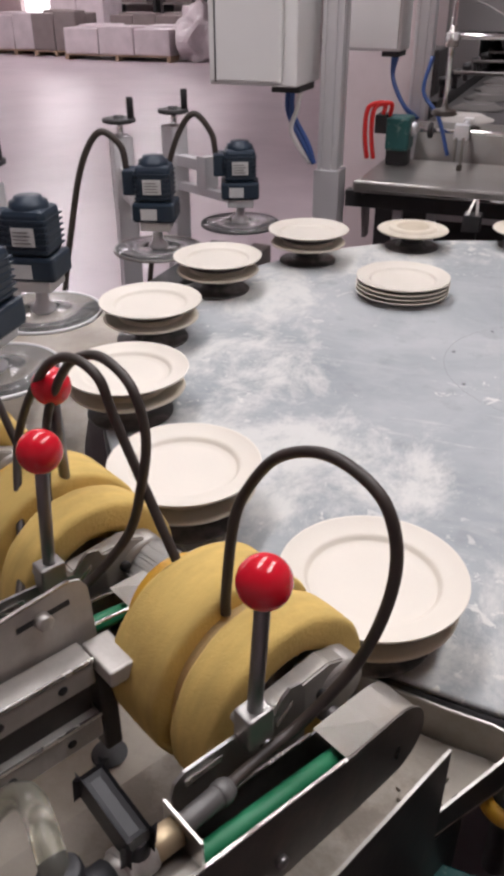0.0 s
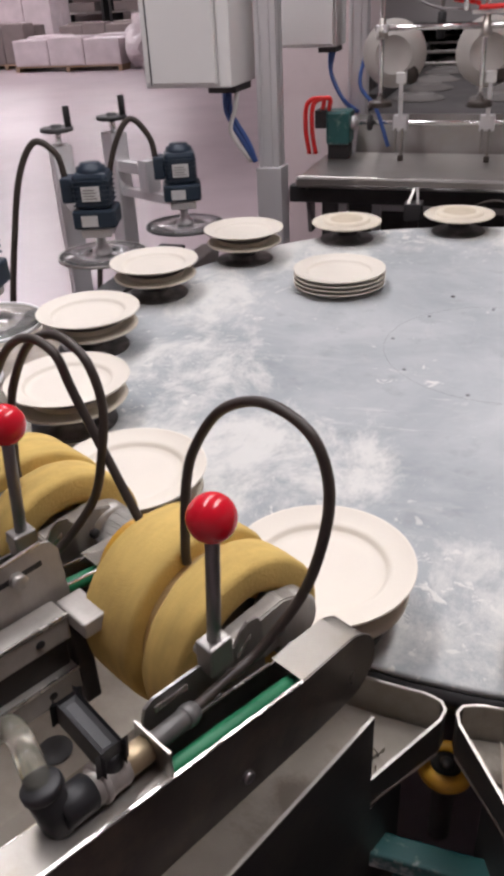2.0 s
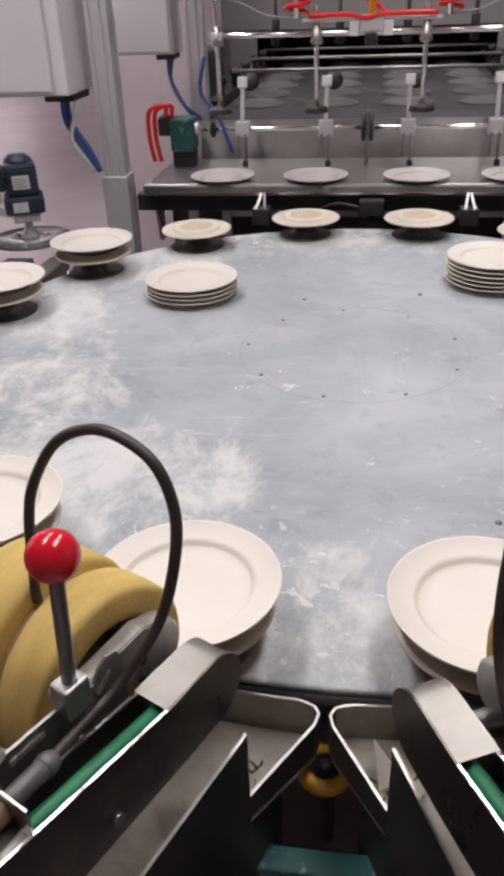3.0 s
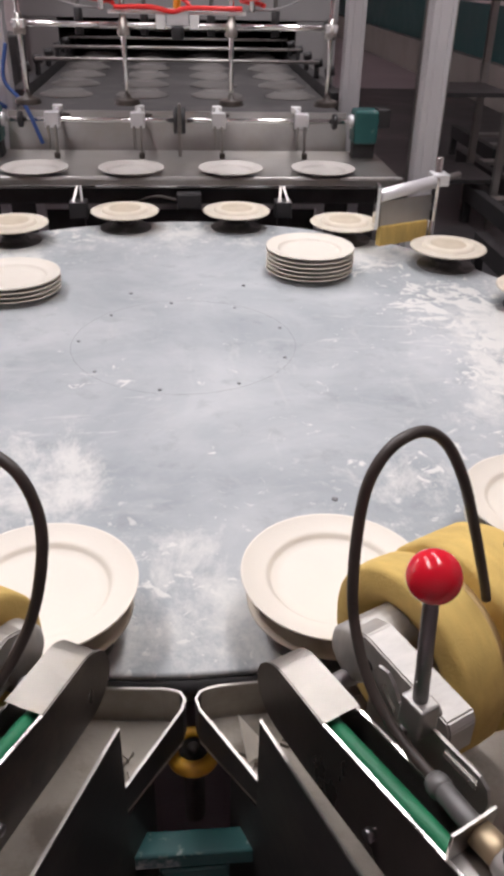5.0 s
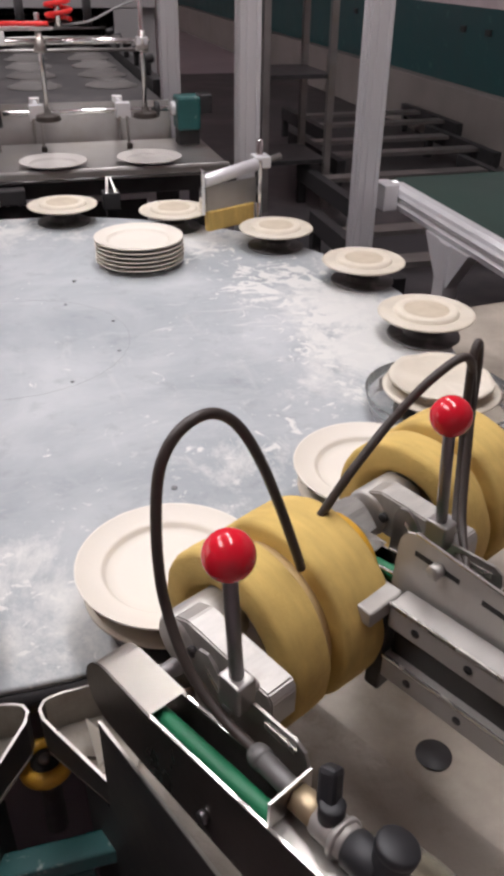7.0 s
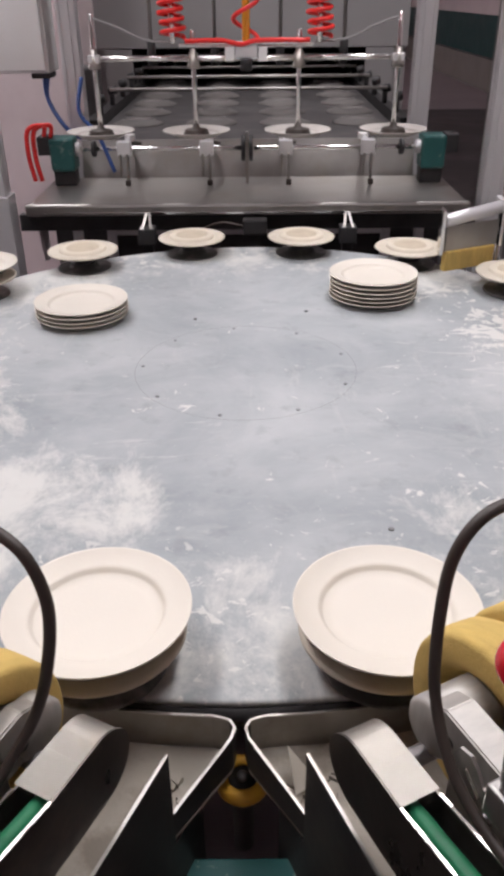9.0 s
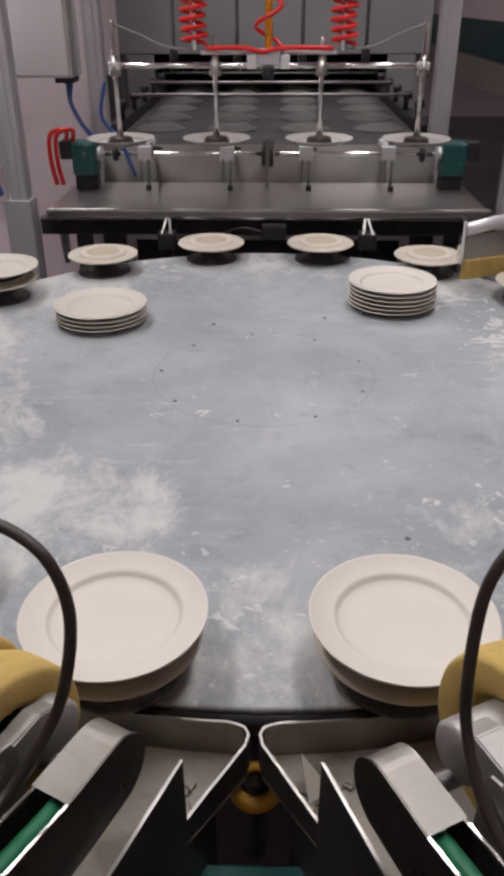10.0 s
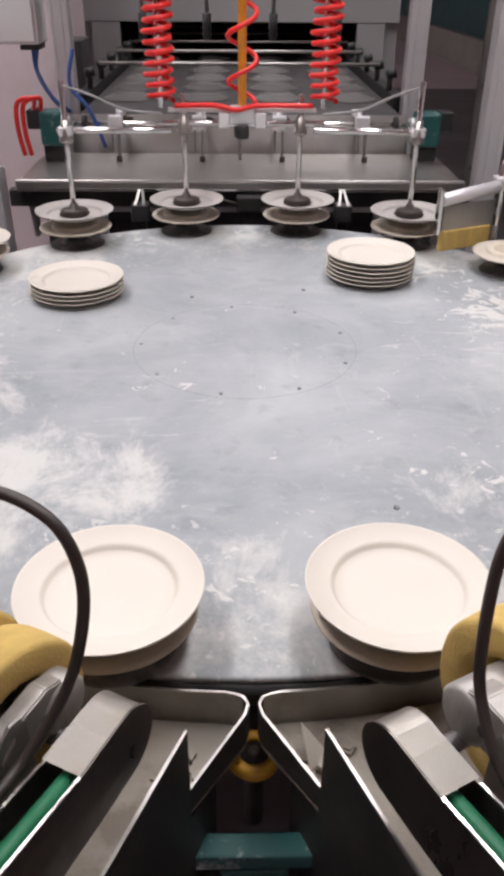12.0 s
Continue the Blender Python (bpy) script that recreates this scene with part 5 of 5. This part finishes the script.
# ---- belt conveyor on the far right ----
rc = thing("side_conveyor", "aluminium belt conveyor with a dull green belt", "conveyor", "", pose(0, 0, 0))
part("belt", box(B(), 1.67, 2.45, -2.2, 1.30, 0.865, 0.88), M["green_belt"], rc)
for x in (1.60, 2.47):
    o = [(0.79, 0.0), (0.79, 0.018), (0.805, 0.022), (0.815, 0.030), (0.825, 0.022), (0.84, 0.022), (0.85, 0.030), (0.86, 0.022), (0.875, 0.018), (0.885, 0.0)]
    bm = B()
    lo = [bm.verts.new((x - 0.0 + (0.03 - q), -2.2, z)) for z, q in o] + [bm.verts.new((x + 0.065, -2.2, 0.885)), bm.verts.new((x + 0.065, -2.2, 0.79))]
    hi = [bm.verts.new((v.co.x, 1.2, v.co.z)) for v in lo]
    for k in range(len(lo)):
        bm.faces.new((lo[k], lo[(k + 1) % len(lo)], hi[(k + 1) % len(lo)], hi[k]))
    bm.faces.new(lo), bm.faces.new(hi)
    part("side_profile", bm, M["alu"], rc)
    for y in (-1.2, 0.62):
        part("leg", box(B(), x - 0.01, x + 0.06, y, y + 0.08, 0.0, 0.79, 0.004), M["alu"], rc)
        for q in (-1, 1):
            part("corner_brace", prism(B(), [(y + 0.04 + q * 0.04, 0.79), (y + 0.04 + q * 0.17, 0.79), (y + 0.04 + q * 0.04, 0.62)], x + 0.0, x + 0.05), M["alu"], rc)
part("end_roller", rod(B(), (1.64, 1.27, 0.842), (2.46, 1.27, 0.842), 0.036, 20), M["alu"], rc)
part("end_bracket", box(B(), 1.535, 1.60, 1.10, 1.22, 0.79, 0.90, 0.005), M["alu"], rc)
for k in range(4):
    rk = thing("floor_frame", "low dark frame with pale cross boards on the floor", "frame", "floor frames", pose(2.6 + 0.35 * k, 2.2 + 1.3 * k, 0))
    part("rail", box(B(), -0.75, -0.68, -0.65, 0.65, 0.18, 0.30), M["dark"], rk)
    part("rail", box(B(), 0.68, 0.75, -0.65, 0.65, 0.18, 0.30), M["dark"], rk)
    for q in (-0.4, 0.15):
        part("cross_board", box(B(), -0.68, 0.68, q, q + 0.14, 0.26, 0.29), M["galv"], rk)
    for ax in (-0.72, 0.72):
        for ay in (-0.6, 0.6):
            part("foot", box(B(), ax - 0.03, ax + 0.03, ay - 0.03, ay + 0.03, 0, 0.18), M["dark"], rk)

# ---- cabinets on the left columns ----
cab = thing("control_cabinet", "light grey steel control cabinet on the gantry column", "cabinet", "control cabinets", pose(0, 0, 0))
part("body", box(B(), -1.52, -1.145, 1.22, 1.52, 1.335, 2.3, 0.006), M["cabinet"], cab)
part("door", box(B(), -1.505, -1.20, 1.19, 1.217, 1.35, 2.29, 0.008), M["cabinet"], cab)
part("door_seal", box(B(), -1.48, -1.475, 1.186, 1.192, 1.35, 2.29), M["dark"], cab)
part("cable_gland", box(B(), -1.28, -1.16, 1.30, 1.50, 1.305, 1.335, 0.003), M["dark"], cab)
for k in range(2):
    part("air_hose", hose(B(), [(-1.23 + 0.02 * k, 1.36, 1.31), (-1.22 + 0.02 * k, 1.35, 1.22), (-1.15 + 0.02 * k, 1.34, 1.11), (-1.10, 1.342, 1.03)], 0.011), M["blue_hose"], cab, "dark blue cable")
part("cable", hose(B(), [(-1.17, 1.35, 1.31), (-1.18, 1.34, 1.24), (-1.20, 1.33, 1.15), (-1.12, 1.345, 1.03)], 0.010), M["white_hose"], cab, "white cable")
cab2 = thing("junction_cabinet", "smaller grey junction cabinet behind the column", "cabinet", "control cabinets", pose(0, 0, 0))
part("body", box(B(), -1.24, -0.955, 2.2, 2.42, 1.40, 2.2, 0.006), M["cabinet"], cab2)
part("door", box(B(), -1.23, -0.965, 2.18, 2.197, 1.41, 2.19, 0.006), M["cabinet"], cab2)
part("cable_gland", box(B(), -1.05, -0.96, 2.22, 2.36, 1.375, 1.40, 0.003), M["dark"], cab2)
for k in range(2):
    part("air_hose", hose(B(), [(-1.0 + 0.02 * k, 2.26, 1.38), (-0.99, 2.25, 1.28), (-0.92, 2.2, 1.17), (-0.86 + 0.02 * k, 2.22, 1.10)], 0.010), M["blue_hose"], cab2, "dark blue cable")
solid("stone_pier", box(B(), -1.66, -1.02, 3.3, 3.9, 0, 3.2, 0.01), M["wall"], "pinkish plastered pier behind the gantry", "pier", kind="structure")
solid("dark_duct", box(B(), -1.02, -0.90, 3.0, 3.3, 0, 1.36, 0.01), M["belt"], "dark upright duct beside the pier", "duct")


# ---- grinding heads along the left rim ----
def grinding_head(x, y, turn, post, rim, drop=0.0):
    g = thing("grinding_head", "navy gear motor over a clear guard disc on an arm", "grinder", "grinding heads", pose(x, y, 0, 0, 0, turn))

    def gpart(name, bm, mat, parent, label=""):
        for v in bm.verts:
            v.co.z -= drop
        return part(name, bm, mat, parent, label)

    gpart("guard_disc", lathe(B(), [(0.02, 0.937), (0.148, 0.932), (0.150, 0.936), (0.02, 0.942)], 56, close=True), M["acrylic"], g, "clear guard disc")
    gpart("disc_rim", lathe(B(), [(0.148, 0.930), (0.154, 0.930), (0.154, 0.938), (0.148, 0.938)], 56, close=True), M[rim], g)
    gpart("chuck", lathe(B(), [(0, 0.925), (0.03, 0.925), (0.034, 0.95), (0.018, 0.965), (0.014, 1.01), (0, 1.01)], 24), M["alu"], g)
    gpart("adapter", box(B(), -0.05, 0.05, -0.05, 0.05, 1.005, 1.035, 0.004), M["alu"], g)
    gpart("gearbox", box(B(), -0.072, 0.072, -0.062, 0.062, 1.036, 1.10, 0.010), M["navy"], g)
    mo = gpart("motor", box(B(), -0.058, 0.058, -0.055, 0.055, 1.098, 1.215, 0.014), M["navy"], g)
    for k in range(6):
        gpart("cooling_fin", box(B(), -0.061, 0.061, -0.058, 0.058, 1.112 + 0.015 * k, 1.117 + 0.015 * k, 0.001), M["navy"], mo)
    gpart("cap", lathe(B(), [(0.05, 1.213), (0.048, 1.228), (0.036, 1.233), (0.034, 1.240), (0, 1.241)], 28), M["navy"], g)
    gpart("terminal_box", box(B(), -0.10, -0.058, -0.045, 0.045, 1.12, 1.20, 0.006), M["navy"], g)
    gpart("rating_label", box(B(), -0.030, 0.030, -0.0605, -0.0585, 1.128, 1.175), M["label"], g, "silver rating label")
    for k in range(4):
        gpart("label_line", box(B(), -0.024, 0.020 - 0.006 * (k % 2), -0.0615, -0.0605, 1.135 + 0.009 * k, 1.138 + 0.009 * k), M["rod"], g)
    gpart("rating_label", box(B(), -0.042, 0.012, -0.064, -0.0622, 1.046, 1.082), M["label"], g, "silver rating label")
    # arm and post with hand wheel
    px, py = post
    c, sn = math.cos(radians(-turn)), math.sin(radians(-turn))
    dx, dy = px - x, py - y
    qx, qy = dx * c - dy * sn, dx * sn + dy * c
    ln = math.hypot(qx, qy)
    ang = math.degrees(math.atan2(qy, qx))
    part("arm", box(B(), 0.02, ln, -0.018, 0.018, 1.008 - drop, 1.034 - drop, 0.003, pose(0, 0, 0, 0, 0, ang)), M["alu"], g)
    part("arm", box(B(), ln * 0.45, ln, -0.022, 0.022, 1.05, 1.085, 0.003, pose(0, 0, 0, 0, 0, ang)), M["alu"], g)
    part("arm_block", box(B(), ln * 0.42, ln * 0.55, -0.03, 0.03, 0.99, 1.10, 0.004, pose(0, 0, 0, 0, 0, ang)), M["alu"], g)
    mp = pose(qx, qy, 0, 0, 0, ang)
    part("post", box(B(), -0.035, 0.035, -0.035, 0.035, 0.02, 1.19, 0.004, mp), M["alu"], g)
    part("post_slot", box(B(), -0.008, 0.008, -0.0365, -0.034, 0.3, 1.16, 0, mp), M["dark"], g)
    part("foot", box(B(), -0.09, 0.09, -0.09, 0.09, 0.0, 0.02, 0.003, mp), M["galv"], g)
    part("screw", rod(B(), (qx, qy, 1.19), (qx, qy, 1.245), 0.012, 12), M["chrome"], g)
    hw = part("hand_wheel", lathe(B(), [(0, 1.240), (0.05, 1.240), (0.062, 1.244), (0.062, 1.256), (0.05, 1.258), (0.022, 1.252), (0.02, 1.266), (0, 1.266)], 28, pose(qx, qy, 0)), M["dark"], g, "black hand wheel with a crank")
    part("crank_grip", rod(B(), (qx + 0.045, qy, 1.256), (qx + 0.045, qy, 1.33), 0.013, 12), M["dark"], hw)
    part("cable", hose(B(), [(-0.09, 0, 1.195 - drop), (-0.105, 0.0, 1.27 - drop), (-0.17, 0.0, 1.28), (-0.24, 0.01, 1.18), (-0.30, 0.02, 0.98), (-0.36, 0.03, 0.72), (-0.40, 0.03, 0.40)], 0.011, 10), M["rubber"], g, "thick black cable")
    return g


grinding_head(-1.325, -0.31, 12, (-1.66, -0.05), "acrylic_rim")
grinding_head(-1.353, 0.40, 18, (-1.69, 0.77), "galv", 0.030)
grinding_head(-1.25, 0.885, 24, (-1.61, 1.06), "dark", 0.055)
grinding_head(-1.22, -0.66, 6, (-1.60, -0.52), "acrylic_rim")
gb = thing("grinder_base", "dark slurry-stained base frame under the grinding heads", "base", "", pose(0, 0, 0))
part("beam", box(B(), -1.52, -1.40, -0.9, 1.2, 0.60, 0.70, 0.006), M["dark"], gb)
part("beam", box(B(), -1.28, -1.20, -0.9, 1.1, 0.66, 0.74, 0.006), M["galv"], gb)
for y in (-0.7, 0.2, 0.95):
    part("leg", box(B(), -1.50, -1.42, y, y + 0.08, 0, 0.60), M["dark"], gb)
    part("tray", box(B(), -1.40, -1.28, y - 0.2, y + 0.25, 0.62, 0.66), M["galv"], gb)
solid("motor_housing", box(B(), -1.02, -0.86, -1.02, -0.88, 0.40, 0.80, 0.012), M["teal_frame"], "dark green motor housing beside the table", "motor")


# ---- what moves ----
def blend(rows, t):
    for (a, u), (c, w) in zip(rows, rows[1:]):
        if a <= t <= c:
            f = (t - a) / (c - a)
            return u + (w - u) * f
    return rows[0][1] if t < rows[0][0] else rows[-1][1]


SLIDE_L = [(0, 0.078), (0.5, 0.078), (0.6, 0.071), (0.8, 0.048), (0.9, 0.036), (1.2, 0.012), (1.4, 0.0), (8.1, 0.0), (8.3, 0.012), (8.7, 0.066), (9.0, 0.078), (12, 0.078)]
SLIDE_R = [(0, 0.078), (0.5, 0.078), (0.6, 0.071), (0.8, 0.048), (0.9, 0.036), (1.2, 0.012), (1.4, 0.0), (8.1, 0.0), (8.3, 0.012), (8.7, 0.046), (9.0, 0.058), (9.3, 0.069), (9.45, 0.078), (12, 0.078)]
# carriage: distance along the table's axis, height of the cups' lower face, forward reach of the outer rods
CAR_Y = [(0, 1.5), (9.7, 1.5), (9.9, 1.48), (10.1, 1.42), (10.5, 1.17), (10.7, 1.09), (10.9, 1.06), (12, 1.06)]
CAR_Z = [(0, 1.225), (6.6, 1.225), (6.8, 1.20), (7.2, 1.05), (7.5, 0.963), (7.8, 0.962), (8.1, 0.985), (8.6, 1.18), (8.9, 1.222), (10.7, 1.222), (10.9, 1.20), (11.3, 1.04), (11.55, 0.966), (11.8, 0.957), (12, 0.956)]
CAR_R = [(0, 0.0), (9.8, 0.0), (10.0, -0.01), (10.6, -0.13), (10.9, -0.16), (12, -0.16)]
# flip: degrees that the plates and the arms have turned over the shaft
FLIP = [(0, 0), (0.95, 0), (1.2, 12), (1.4, 30), (1.6, 54), (1.9, 85), (2.0, 95), (2.1, 112), (2.2, 135), (2.35, 165), (2.5, 180), (12, 180)]
ARM = [(0, 0), (0.95, 0), (1.2, 12), (1.4, 30), (1.6, 54), (1.9, 85), (2.0, 95), (2.1, 112), (2.2, 135), (2.35, 165), (2.5, 120), (2.7, 100), (2.9, 88), (3.1, 55), (3.4, 0), (12, 0)]


# last of the table's indexing turn, in degrees
TURN = [(0, -1.61), (0.1, -1.0), (0.2, -0.57), (0.3, -0.28), (0.4, -0.11), (0.5, 0.0), (12, 0.0)]


def times_of(*tables):
    return sorted({t for rows in tables for t, _ in rows})


def motions():
    for ob in riding:
        rest = ob.matrix_basis.copy()
        walk(ob, [(t, pose(0, 0, 0, 0, 0, a) @ rest) for t, a in TURN])
    for ob, side, dx, dy, z in machines:
        rows = SLIDE_L if side < 0 else SLIDE_R
        walk(ob, [(t, machine_pose(side, 0.94 * s, dx, dy, z)) for t, s in rows])
    ts = times_of(CAR_Y, CAR_Z, CAR_R)
    walk(carriage, [(t, pose(0, blend(CAR_Y, t), blend(CAR_Z, t))) for t in ts])
    for sx, ob in side_arms.items():
        walk(ob, [(t, pose(sx * 0.605, blend(CAR_R, t), 0)) for t in ts])
    for x, ob in arms.items():
        walk(ob, [(t, pose(x, 0, 0, a, 0, 0)) for t, a in ARM])
    pick = 7.65
    for x, ob in held.items():
        rows = []
        for t in sorted(set(times_of(FLIP) + times_of(CAR_Y, CAR_Z, CAR_R) + [pick])):
            if t <= pick:
                a = blend(FLIP, t)
                f = a / 180.0
                r = 0.35
                y = SHAFT_Y + r * math.cos(radians(a))
                z = SHAFT_Z + r * math.sin(radians(a)) + 0.0275 * (1 - f) - 0.1543 * f
                rows.append((t, pose(x, y, z, 180 + a, 0, 0)))
            else:
                reach = blend(CAR_R, t) if abs(x) > 0.4 else 0.0
                xx = x if abs(x) < 0.4 else math.copysign(0.605, x)
                rows.append((t, pose(xx, blend(CAR_Y, t) + reach, blend(CAR_Z, t) - 0.0062, 0, 0, 0)))
        walk(ob, rows)


motions()
